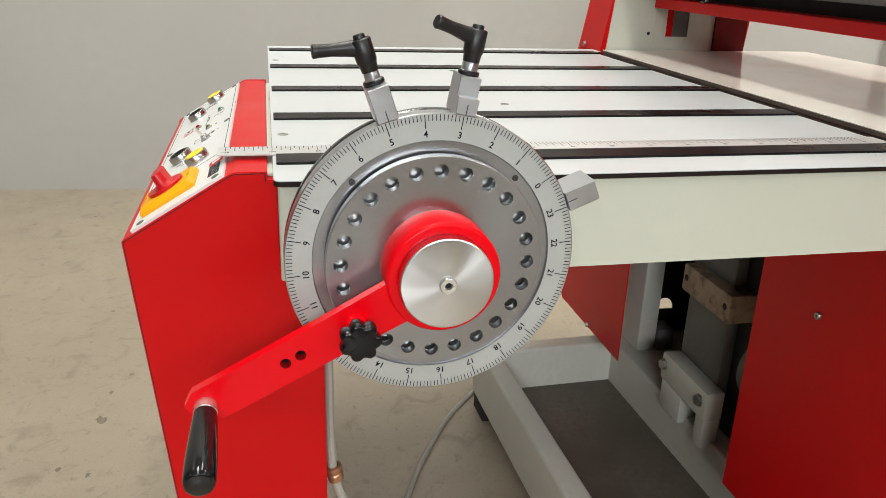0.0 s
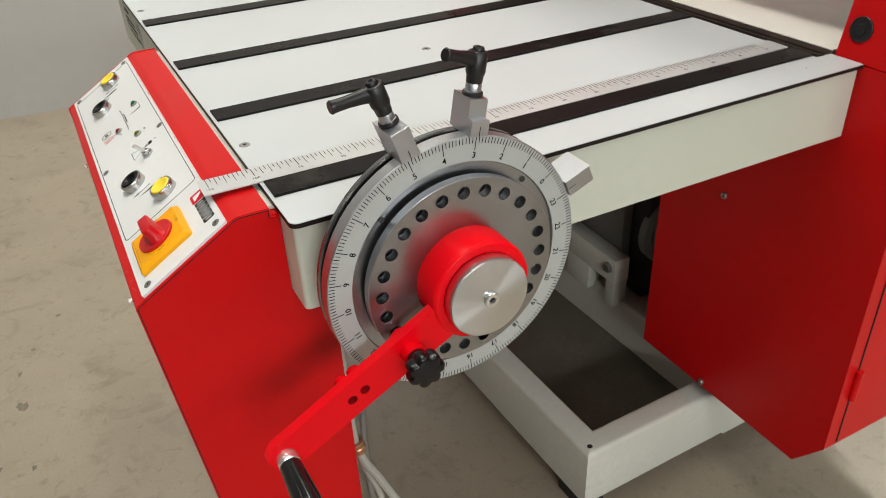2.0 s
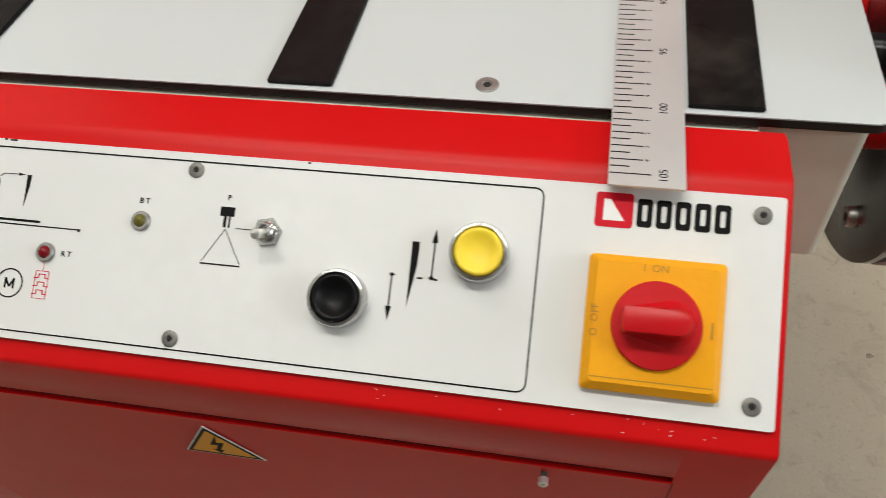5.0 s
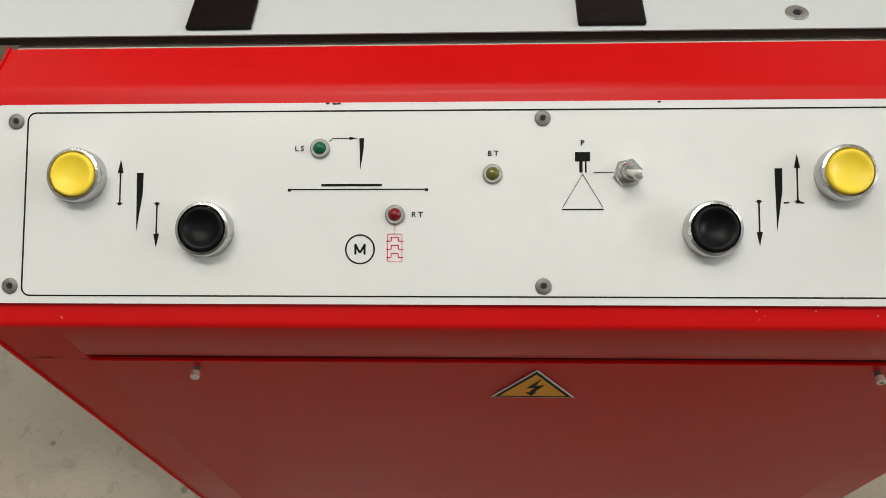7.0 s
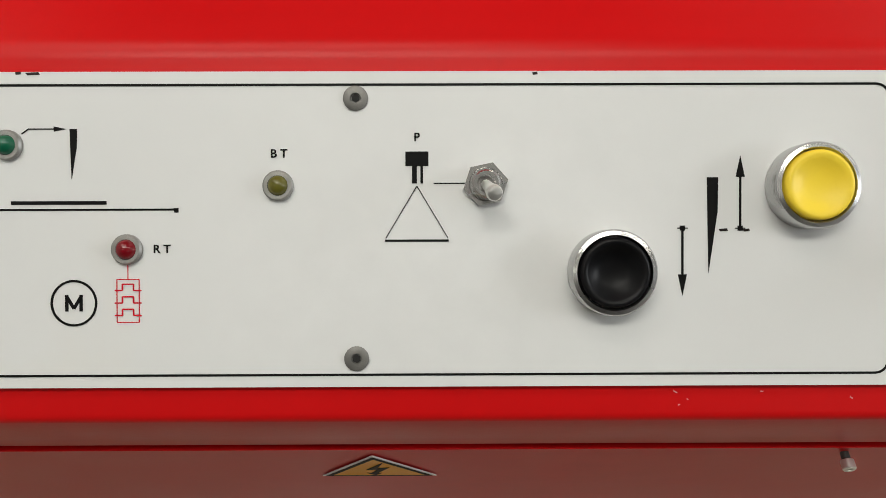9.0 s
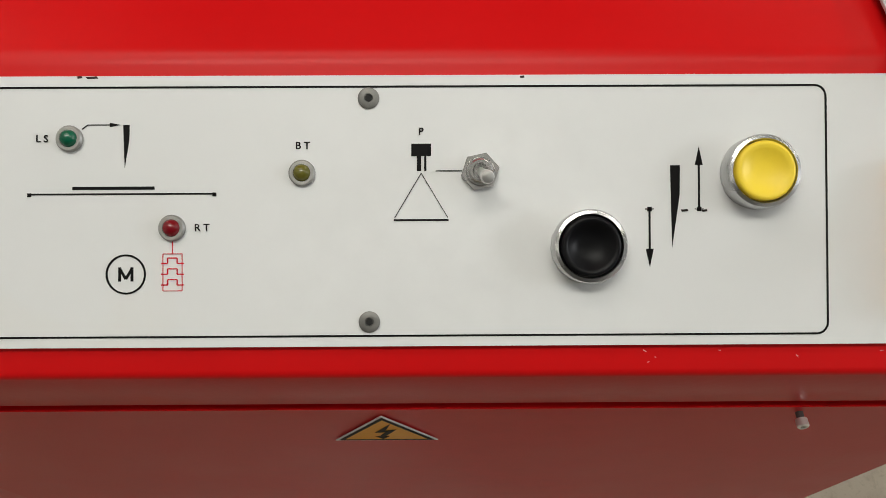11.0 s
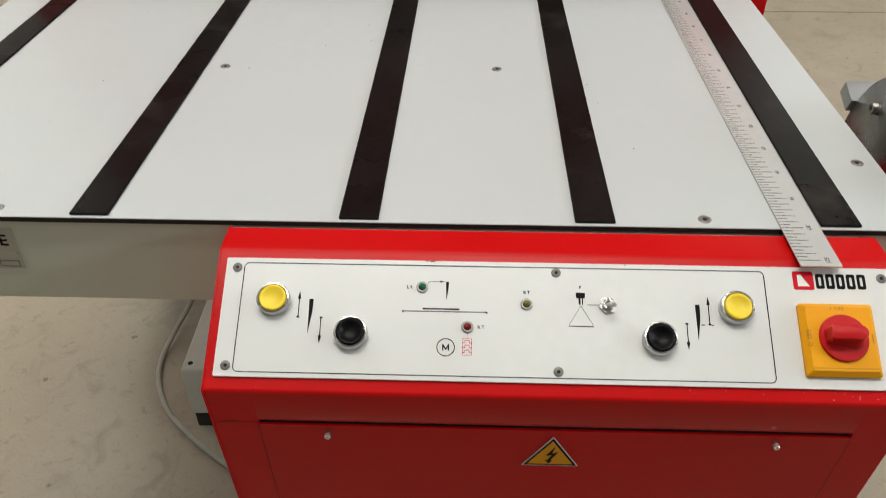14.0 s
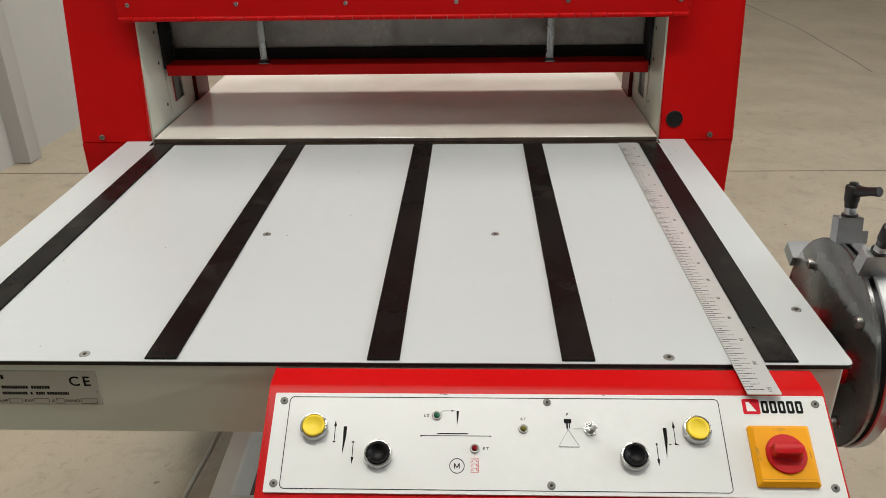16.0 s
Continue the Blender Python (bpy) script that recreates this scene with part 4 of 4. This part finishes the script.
for s in (0.1462, 0.1615):
    part("boss", lathe([(0.0048, 0.078), (0.0062, 0.078), (0.0070, 0.079), (0.0070, 0.0995)], arm(s, 0), X, 24), RED_GLOSS, crank, "red tube boss")
    part("bore", lathe([(0.0050, 0.1100), (0.0050, 0.0785), (0, 0.0785)], arm(s, 0), X, 20), HOLE_SHADE, crank)
part("plunger_sleeve", rod(arm(0.0895, 0, 0.085), arm(0.0895, 0, 0.1225), 0.0115, seg=32), RED_GLOSS, crank, "red plunger sleeve")
part("index_pin", lathe([(0, 0.068), (0.003, 0.068), (0.0048, 0.071), (0.0048, 0.086)], arm(0.0895, 0), X, 24), CHROME, crank, "bright steel index pin")
star = bmesh.new()
prof = [(0.55, 0.0), (0.90, 0.0008), (0.98, 0.0028), (1.0, 0.0050), (1.0, 0.0105), (0.98, 0.0130), (0.90, 0.0152), (0.78, 0.0160), (0.0, 0.0164)]
rows = []
for k_, h in prof:
    if k_ == 0:
        rows.append([star.verts.new(arm(0.0895, 0, 0.1315 + h))])
        continue
    row = []
    for j in range(84):
        a = TAU * j / 84
        r = (0.0190 - 0.0036 * (0.5 - 0.5 * math.cos(7 * a + 0.4)) ** 1.6) * k_
        row.append(star.verts.new(Vector((0.1315 + h, HY, HZ)) + AD * (0.0895 + r * math.cos(a)) + AP * (r * math.sin(a))))
    rows.append(row)
for a, b in zip(rows, rows[1:]):
    for j in range(84):
        if len(b) == 1:
            star.faces.new((a[j], a[(j + 1) % 84], b[0]))
        else:
            star.faces.new((a[j], a[(j + 1) % 84], b[(j + 1) % 84], b[j]))
star.faces.new(rows[0][::-1])
lathe([(0.0095, 0.1222), (0.0095, 0.1320), (0.012, 0.1323)], arm(0.0895, 0), X, 28, star)
part("star_knob", star, BLACK_SATIN, crank, "satin black star knob", sharp=75)
g0, g1 = arm(0.2425, 0, 0.1095), Vector((0.2120, -0.067, HZ - 0.122))
gd = g1 - g0
gl = gd.length
part("ferrule", lathe([(0, 0), (0.0106, 0), (0.0106, gl * 0.105), (0.0086, gl * 0.12)], g0, gd, 32), BRIGHT, crank, "bright steel ferrule")
part("handle_grip", lathe([(0.0080, gl * 0.115), (0.0104, gl * 0.12), (0.0117, gl * 0.35), (0.0132, gl * 0.7), (0.0132, gl * 0.93), (0.0120, gl * 0.985), (0.0095, gl), (0, gl)], g0, gd, 40), BLACK_GLOSS, crank, "glossy black tapered handle grip", sharp=50)

# clamp blocks on the rim
def clamp_block(a, stepped):
    rad = Vector((0, math.cos(radians(a)), math.sin(radians(a))))
    tan = Vector((0, -math.sin(radians(a)), math.cos(radians(a))))
    c = Vector((0, HY, HZ))
    if stepped:
        prof_ = [(0.0285, 0.1403), (0.0670, 0.1403), (0.0670, 0.1555), (0.0590, 0.1555), (0.0590, 0.1735), (0.0285, 0.1735)]
    else:
        prof_ = [(0.0285, 0.1403), (0.0670, 0.1403), (0.0670, 0.1715), (0.0285, 0.1715)]
    hw = 0.0098
    bm = prism([prof_], lambda u, v, d: c + X * u + rad * v + tan * (d - hw), 2 * hw)
    es = [e for e in bm.edges if len(e.link_faces) == 2 and e.calc_face_angle(0) > 1]
    bmesh.ops.bevel(bm, geom=es, offset=0.0006, segments=1, affect="EDGES")
    ob = part("clamp_block", bm, ALU_BLOCK, wheel, "milled aluminium clamp block on the rim")
    mk = bmesh.new()
    xm = 0.0672
    p, q = c + X * xm + rad * 0.1400, c + X * xm + rad * 0.1500
    s = tan * 0.0004
    mk.faces.new([mk.verts.new(w) for w in (p + s, q + s, q - s, p - s)])
    part("index_line", mk, INK, ob)
    return ob, rad, tan, c


def clamp_lever(block, rad, tan, c, r0, tip, lift):
    """A ratchet clamp lever on a block: stud, hub and a tapered arm that ends at tip."""
    b0 = c + X * 0.0455 + rad * r0
    part("washer", lathe([(0.0062, 0.0), (0.0092, 0.0), (0.0098, 0.0008), (0.0098, 0.0034), (0.0090, 0.0042), (0.0062, 0.0042)], b0, rad, 28), BLACK_PLASTIC, block, "black washer")
    nut = prism([circle(0, 0, 0.0078, 6)], lambda u_, v_, d_: (u_, v_, d_), 0.0080)
    bmesh.ops.bevel(nut, geom=nut.edges[:], offset=0.0005, segments=1, affect="EDGES")
    part("hex_nut", nut, ALU_BLOCK, block, "bright hexagon nut", aim(b0 + rad * 0.0042, rad))
    hub = lathe([(0.0060, 0.0115), (0.0076, 0.0120), (0.0082, 0.0190), (0.0088, 0.0200), (0.0094, 0.0225), (0.0094, 0.0400), (0.0082, 0.0412), (0.0066, 0.0414), (0.0064, 0.0404), (0.0054, 0.0404), (0.0054, 0.0440), (0.0046, 0.0450), (0.0022, 0.0450), (0.0020, 0.0436), (0, 0.0436)], b0, rad, 32)
    root = b0 + rad * 0.033
    d = tip - root
    u = d.normalized()
    w = u.cross(rad).normalized()
    n = w.cross(u)
    rings = []
    for t, hw, hh in ((0.05, 0.0064, 0.0085), (0.30, 0.0056, 0.0068), (0.62, 0.0050, 0.0056), (0.88, 0.0054, 0.0058), (0.975, 0.0060, 0.0064), (1.0, 0.0052, 0.0054)):
        p = root + d * t + rad * (lift * math.sin(t * math.pi))
        rings.append([hub.verts.new(p + w * hw * math.cos(TAU * j / 16) + n * hh * math.sin(TAU * j / 16)) for j in range(16)])
    for a, b in zip(rings, rings[1:]):
        for j in range(16):
            hub.faces.new((a[j], a[(j + 1) % 16], b[(j + 1) % 16], b[j]))
    hub.faces.new(rings[-1])
    hub.faces.new(rings[0][::-1])
    part("clamp_lever", hub, BLACK_PLASTIC, block, "black plastic clamp lever", sharp=45)


blk_a = clamp_block(108.6, False)
clamp_lever(*blk_a, 0.1715, Vector((0.049, 0.037, TZ + 0.128)), 0.0)
blk_b = clamp_block(79.8, True)
clamp_lever(*blk_b, 0.1735, Vector((0.058, 0.144, TZ + 0.156)), 0.0)
clamp_block(22.3, False)

# ---- press ----
press = thing("cutting_press", (-0.585, 1.1, 0.2), "red and cream die-cutting press with side columns", "press")
PY = 0.812
PX0, PX1 = -1.274, 0.100
BACK = 1.205
COL_BACK = 1.205


def column(x0, x1, inner):
    lean = 0.175
    h = 2.05 - TZ
    # height above the view is made up, tall enough to shade the table
    side_ = [(PY, TZ - 0.004), (PY + h * lean, 2.05), (COL_BACK + 0.10, 2.05), (COL_BACK, TZ - 0.004)]
    bm = prism([side_], lambda u, v, d: (x0 + d, u, v), x1 - x0)
    es = [e for e in bm.edges if len(e.link_faces) == 2 and e.calc_face_angle(0) > 1]
    bmesh.ops.bevel(bm, geom=es, offset=0.002, segments=2, affect="EDGES")
    part("column_cover", bm, RED, press, "red sheet-steel column cover")
    # cream side wall inside the opening, with a slot
    xw = inner
    wl_ = [[(PY + 0.012, TZ - 0.01), (PY + 0.05, 1.3), (1.113, 1.3), (1.113, TZ - 0.01)], [(0.978, TZ + 0.036), (1.042, TZ + 0.036), (1.042, TZ + 0.16), (0.978, TZ + 0.16)]]
    s = 0.004 if inner < -0.5 else -0.004
    part("inner_wall", prism(wl_, lambda u, v, d: (xw + d, u, v), s), CREAM, press, "cream painted inner side wall")
    fr = [[(0.950, TZ + 0.022), (1.108, TZ + 0.022), (1.108, TZ + 0.3), (0.950, TZ + 0.3)], [(0.980, TZ + 0.038), (1.040, TZ + 0.038), (1.040, TZ + 0.158), (0.980, TZ + 0.158)]]
    part("slot_back", prism([[(1.000, TZ + 0.025), (1.042, TZ + 0.025), (1.042, TZ + 0.165), (1.000, TZ + 0.165)]], lambda u, v, d: (xw + d, u, v), s * 0.3), DARK_GREY, press, "dark steel behind the slot")
    part("slide_plate", prism(fr, lambda u, v, d: (xw + s + d, u, v), s * 0.4), CREAM, press)
    for yy, zz in ((0.934, 0.045), (0.924, 0.140), (0.926, 0.205)):
        part("bolt_hole", lathe([(0.0042, 0), (0, 0)], (xw + s * 1.05, yy, TZ + zz), X * (1 if s > 0 else -1), 14), HOLE_SHADE, press)


# solid black boxes fill the side gaps in place of their shade
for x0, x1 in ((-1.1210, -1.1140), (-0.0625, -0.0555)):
    part("shadow_gap", box(x0, x1, 0.945, 0.9985, TZ + 0.122, TZ + 0.34), HOLE_SHADE, press)
column(PX0, -1.127, -1.127)
column(-0.0495, PX1, -0.0495)
for x in (-1.227, 0.051):
    place("cover_screw", SCREW_COVER, ZINC, press, aim((x, PY - 0.0005, TZ + 0.009), (0, -1, 0.15)))
# round port in the right-hand cover
pc = Vector((-0.0225, PY + 0.0073, TZ + 0.040))
port = lathe([(0.0172, -0.002), (0.0172, 0.0012), (0.0166, 0.0018), (0.0150, 0.0016), (0.0146, 0.0006), (0.0075, 0.0006), (0.0070, 0.0020), (0, 0.0022)], pc, (0, -1, 0.17), 32)
part("round_port", port, BLACK_PLASTIC, press, "black round plug in the red cover")

# lower front covers
def lower_cover(x0, x1, cut_left):
    z0, z1, c = 0.216, TZ - 0.004, 0.05
    low = TZ - 0.0125
    if cut_left:
        out = [(x0 + c, z0), (x1, z0), (x1, low), (-1.127, low), (-1.127, z1), (x0, z1), (x0, z0 + 0.07)]
    else:
        out = [(x0, z0), (x1 - c, z0), (x1, z0 + 0.07), (x1, z1), (-0.0495, z1), (-0.0495, low), (x0, low)]
    bm = prism([out], lambda u, v, d: (u, PY + d, v), 0.003)
    part("lower_cover", bm, RED, press, "flat red lower front cover")


lower_cover(PX0, -0.835, True)
lower_cover(-0.350, PX1, False)
for x, z in ((-0.196, TZ - 0.290), (-0.176, 0.227), (-1.029, 0.221)):
    place("cover_screw", SCREW_COVER, ZINC, press, aim((x, PY - 0.0005, z), (0, -1, 0)))
for x0, x1 in ((PX1 - 0.003, PX1), (PX0, PX0 + 0.003)):
    part("side_cover", box(x0, x1, PY + 0.003, BACK, 0.286, TZ - 0.004), RED, press, "red side cover with door")
    gx = x1 if x0 > -0.5 else x0
    part("door_seam", box(gx - 0.0012, gx + 0.0012, PY + 0.027, PY + 0.030, 0.29, TZ - 0.01), HOLE_SHADE, press)
hinge = rod((PX1 + 0.004, PY + 0.0285, 0.39), (PX1 + 0.004, PY + 0.0285, 0.45), 0.006, seg=16)
part("hinge", hinge, RED, press, "red painted hinge")
part("hinge", rod((PX1 + 0.004, PY + 0.0285, 0.75), (PX1 + 0.004, PY + 0.0285, 0.81), 0.006, seg=16), RED, press)
part("rear_cover", box(PX0 + 0.004, PX1 - 0.004, BACK - 0.004, BACK, 0.286, TZ - 0.03), RED, press)
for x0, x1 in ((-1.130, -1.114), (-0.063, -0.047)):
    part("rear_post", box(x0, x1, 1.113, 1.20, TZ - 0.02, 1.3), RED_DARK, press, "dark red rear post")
# guard bar, platen and head above the bed
GX0, GX1 = -1.1135, -0.0595
part("guard_bar", box(GX0, GX1, 0.938, 0.990, TZ + 0.108, TZ + 0.1315, 0.001, 1), RED, press, "red guard bar across the opening")
part("platen", box(GX0 + 0.004, GX1 - 0.004, 1.0, 1.10, TZ + 0.155, TZ + 0.34), PLATEN, press, "grey steel upper platen")
# black band below the platen, and a thin black sheet behind the guard bar
part("platen_black_band", box(GX0 + 0.004, GX1 - 0.004, 0.992, 1.10, TZ + 0.135, TZ + 0.155), HOLE_SHADE, press)
part("black_sheet", box(GX0, GX1, 0.9905, 0.9915, TZ + 0.106, TZ + 0.14), HOLE_SHADE, press)
for k in range(10):
    place("platen_screw", SCREW, ZINC, press, aim((-1.088 + k * 0.1113, 0.9995, TZ + 0.168), (0, -1, 0)))
for x in (-0.898, -0.272):
    part("rod_shoe", box(x - 0.011, x + 0.011, 0.941, 0.966, TZ + 0.1313, TZ + 0.135, 0.001, 1), STEEL, press, "steel rod shoe")
    part("guide_rod", box(x - 0.008, x + 0.008, 0.950, 0.962, TZ + 0.131, TZ + 0.33, 0.003), STEEL, press, "bright steel guide rod")
part("head_cover", box(-1.150, -0.016, 0.822, 0.85, TZ + 0.251, 1.98, 0.004), RED, press, "red head cover")
part("hinge_leaf", box(-1.145, -0.02, 0.8185, 0.8215, TZ + 0.2545, TZ + 0.292), RED, press, "red painted hinge leaf")
KNUCKLE = to_mesh("hinge_knuckle", rod((0, 0, 0), (0.0305, 0, 0), 0.0050, seg=14))
for k in range(36):
    place("hinge_knuckle", KNUCKLE, RED, press, Matrix.Translation((-1.145 + k * 0.03125, 0.8195, TZ + 0.251)))
for k in range(6):
    place("head_screw", SCREW_SMALL, ZINC, press, aim((-1.123 + k * 0.2172, 0.8183, TZ + 0.279), (0, -1, 0)))
part("rear_head_cover", box(-1.150, -0.016, 1.10, 1.29, TZ + 0.2, 1.97, 0.003), RED, press, "red rear head cover")
# unseen top, added high to block the north lamp from the table
part("unseen_head_top", box(PX0 + 0.002, PX1 - 0.002, 0.822, 1.31, 1.981, 2.06, 0.004), RED, press)

# ---- bed board ----
bed = thing("bed_board", (-0.58, 1.07, TZ - 0.016), "glossy cream cutting board on brown backing in the press", "cutting board")
BY, BXL, BXR = 0.815, -1.1175, -0.0555
part("backing", box(BXL, BXR, BY, 1.385, TZ - 0.0115, TZ - 0.0050, 0.001, 1), BED_EDGE, bed, "brown backing board")
part("upper_board", box(BXL, BXR, BY - 0.001, 1.385, TZ - 0.0044, TZ + 0.0032, 0.001, 1), BED_EDGE, bed)
part("board_face", box(BXL, BXR, BY - 0.0012, 1.385, TZ + 0.0032, TZ + 0.0050, 0.0004, 1), BED, bed, "glossy cream board face")
part("front_rail", box(BXL, BXR, BACK_EDGE + 0.0015, BY - 0.002, TZ - 0.10, TZ - 0.008, 0.001, 1), CORE, bed, "dark steel front rail")
part("bed_beam", box(-1.10, -0.07, BY, 1.38, TZ - 0.06, TZ - 0.0120), DARK_GREY, bed)

# ---- base frame ----
base = thing("base_frame", (-0.6, 0.9, 0.03), "cream-grey welded box-section machine base on feet", "machine base")
BASE_TURN = Matrix.Translation((-0.160, 0.524, 0)) @ Matrix.Rotation(radians(1.5), 4, "Z") @ Matrix.Translation((0.160, -0.524, 0))
BX0, BX1, BY0, BY1, BZ0, BZ1 = -1.033, -0.160, 0.524, 1.40, 0.042, 0.184


def mitred(out0, out1, in0, in1):
    """A box beam between two cut ends, from its outer to its inner edge line."""
    bm = bmesh.new()
    w = (Vector(out1) - Vector(out0)).normalized()
    wide = abs((Vector(in0) - Vector(out0)).cross(w))
    ring_ = round_rect(0, wide, BZ0, BZ1, 0.009, 4)
    rows_ = []
    for o, i in ((out0, in0), (out1, in1)):
        o, i = Vector(o), Vector(i)
        rows_.append([bm.verts.new((*(o + (i - o) * (q / wide)), z)) for q, z in ring_])
    n_ = len(ring_)
    for k in range(n_):
        bm.faces.new((rows_[0][k], rows_[0][(k + 1) % n_], rows_[1][(k + 1) % n_], rows_[1][k]))
    bm.faces.new(rows_[0])
    bm.faces.new(rows_[1][::-1])
    part("beam", bm, GREY_PAINT, base, "cream-grey painted box beam", BASE_TURN)


BW = 0.052
mitred((BX0, BY0), (BX1, BY0), (BX0 + BW, BY0 + BW), (BX1 - BW, BY0 + BW))
mitred((BX0, 0.894), (BX0, BY0), (BX0 + BW, 0.894), (BX0 + BW, BY0 + BW))
mitred((BX1, BY0), (BX1, 0.894), (BX1 - BW, BY0 + BW), (BX1 - BW, 0.894))
mitred((BX0, 0.894), (BX1, 0.894), (BX0, 1.40), (BX1, 1.40))
part("drip_tray", box(BX0 + 0.05, BX1 - 0.05, BY0 + 0.05, 0.896, 0.035, 0.070), TRAY, base, "oily drip tray, darkened for the shade inside the base", BASE_TURN)
for x, y in ((BX1 - 0.018, BY0 + 0.018), (BX0 + 0.018, BY0 + 0.018)):
    part("fixing_hole", lathe([(0.0055, 0), (0, 0)], (x, y, BZ1 + 0.0004), (0, 0, 1), 16), HOLE_SHADE, base, "", BASE_TURN)
for x, y in ((-0.215, 0.56), (-0.988, 0.553), (-0.215, 1.36), (-0.985, 1.36)):
    part("foot", box(x - 0.042, x + 0.042, y - 0.026, y + 0.026, 0.0, BZ0 + 0.002, 0.004), RUBBER, base, "black rubber foot", BASE_TURN)

# ---- drive behind the opening ----
gear = thing("gear_unit", (-0.6, 0.95, BZ1), "grey cast gear unit bolted to a cream mounting bar", "gear unit")
part("casing", box(-0.716, -0.553, 0.905, 1.12, 0.215, 0.63, 0.010), DARK_GREY, gear, "grey painted cast casing")
cap_ = box(-0.696, -0.508, 0.872, 0.960, 0.467, 0.530, 0.006)
part("end_block", cap_, RUST, gear, "worn bare-metal end block")
for x in (-0.678, -0.525):
    part("bolt_hole", lathe([(0.0075, 0), (0, 0)], (x, 0.8715, 0.501), (0, -1, 0), 16), HOLE_SHADE, gear)
part("mounting_bar", box(-0.713, -0.519, 0.862, 0.906, 0.238, 0.303, 0.004), GREY_PAINT, gear, "grey mounting bar")
for x in (-0.701, -0.543):
    bolt_ = prism([circle(0, 0, 0.012, 6)], lambda u, v, d: (u, v, d), 0.008)
    lathe([(0.014, 0), (0.014, 0.0015), (0.012, 0.0015)], seg=20, bm=bolt_)
    part("hex_bolt", bolt_, ZINC, gear, "zinc hexagon bolt", aim((x, 0.862, 0.276), (0, -1, 0)))
for x0, x1 in ((-0.706, -0.616), (-0.552, -0.519)):
    part("bracket_foot", box(x0, x1, 0.864, 0.9035, 0.170, 0.242, 0.004), GREY_PAINT, gear, "grey bracket foot")
# black block added for the shade at the casing's right end
part("shade_block", box(-0.556, -0.499, 0.930, 1.115, 0.190, 0.625, 0.003), HOLE_SHADE, gear, "black block standing in for the shaded end of the gear casing")
for r_, x1 in ((0.085, -0.490), (0.062, -0.481), (0.040, -0.471)):
    part("shaft_flange", rod((-0.512, 1.00, 0.36), (x1, 1.00, 0.36), r_, seg=48), DARK_GREY, gear)
post = thing("inner_post", (-0.85, 0.95, BZ1), "grey painted steel post inside the machine", "post")
part("post_body", box(-1.13, -0.930, 0.912, 0.964, BZ1, TZ - 0.11, 0.006), GREY_PAINT, post, "grey painted post")
part("post_foot", box(-0.985, -0.925, 0.968, 1.012, BZ1, 0.244, 0.003), DARK_GREY, post, "dark grey foot block")
# added black sheet: the darkness behind the post, cut out where the floor shows
shade_outline = [[(0.975, BZ1), (1.185, BZ1), (1.185, TZ - 0.08), (0.975, TZ - 0.08)], [(1.000, 0.252), (1.060, 0.252)] + [(1.030 + 0.030 * math.cos(q), 0.252 + 0.034 * math.sin(q)) for q in (k * math.pi / 10 for k in range(1, 10))]]
part("shade_sheet", prism(shade_outline, lambda u, v, d: (-1.036 + d, u, v), 0.006), HOLE_SHADE, post, "black sheet standing in for the dark behind the post, with a round-topped opening")
back = thing("inner_web", (-0.6, 1.2, BZ1), "dark grey steel web behind the gear unit", "panel")
part("web", box(-1.1, -0.07, 1.19, 1.20, BZ1, TZ - 0.07), DARK_GREY, back)

# ---- cables ----
c1 = tube([(-0.08, 0.054, AZ0), (-0.08, 0.054, 0.70), (-0.08, 0.055, 0.56), (-0.08, 0.064, 0.505), (-0.08, 0.085, 0.452), (-0.08, 0.105, 0.398), (-0.081, 0.110, 0.375), (-0.085, 0.109, 0.25), (-0.12, 0.12, 0.07),
           (-0.22, 0.14, 0.008), (-0.44, 0.185, 0.006), (-0.673, 0.263, 0.006), (-0.812, 0.326, 0.006), (-0.958, 0.411, 0.006), (-1.05, 0.483, 0.006), (-1.112, 0.545, 0.006), (-1.159, 0.63, 0.006),
           (-1.174, 0.70, 0.008), (-1.163, 0.765, 0.025), (-1.142, 0.835, 0.05), (-1.108, 0.87, 0.11), (-1.06, 0.90, 0.20)], 0.0062)
cb = thing("cable", (-0.08, 0.06, 0.3), "pale grey cable hanging from the cabinet and curving over the floor", "cable", "cables")
part("sheath", c1, CABLE, cb)
part("cable_gland", lathe([(0.0066, -0.012), (0.0098, -0.011), (0.0105, -0.002), (0.0092, 0.0), (0.0105, 0.002), (0.0105, 0.009), (0.0066, 0.010)], (-0.08, 0.0590, 0.531), (0, -0.2, 1), 20), COPPER, cb, "copper coloured cable gland")
c2 = tube([(-0.095, 0.054, AZ0), (-0.095, 0.056, 0.60), (-0.092, 0.066, 0.49), (-0.088, 0.082, 0.43), (-0.086, 0.086, 0.40), (-0.09, 0.080, 0.36), (-0.10, 0.075, 0.20), (-0.14, 0.08, 0.03), (-0.25, 0.09, 0.006), (-0.4, 0.10, 0.006)], 0.0045)
cb2 = thing("cable", (-0.09, 0.06, 0.3), "thin pale cable hanging beside a thicker one", "cable", "cables")
part("sheath", c2, CABLE, cb2)
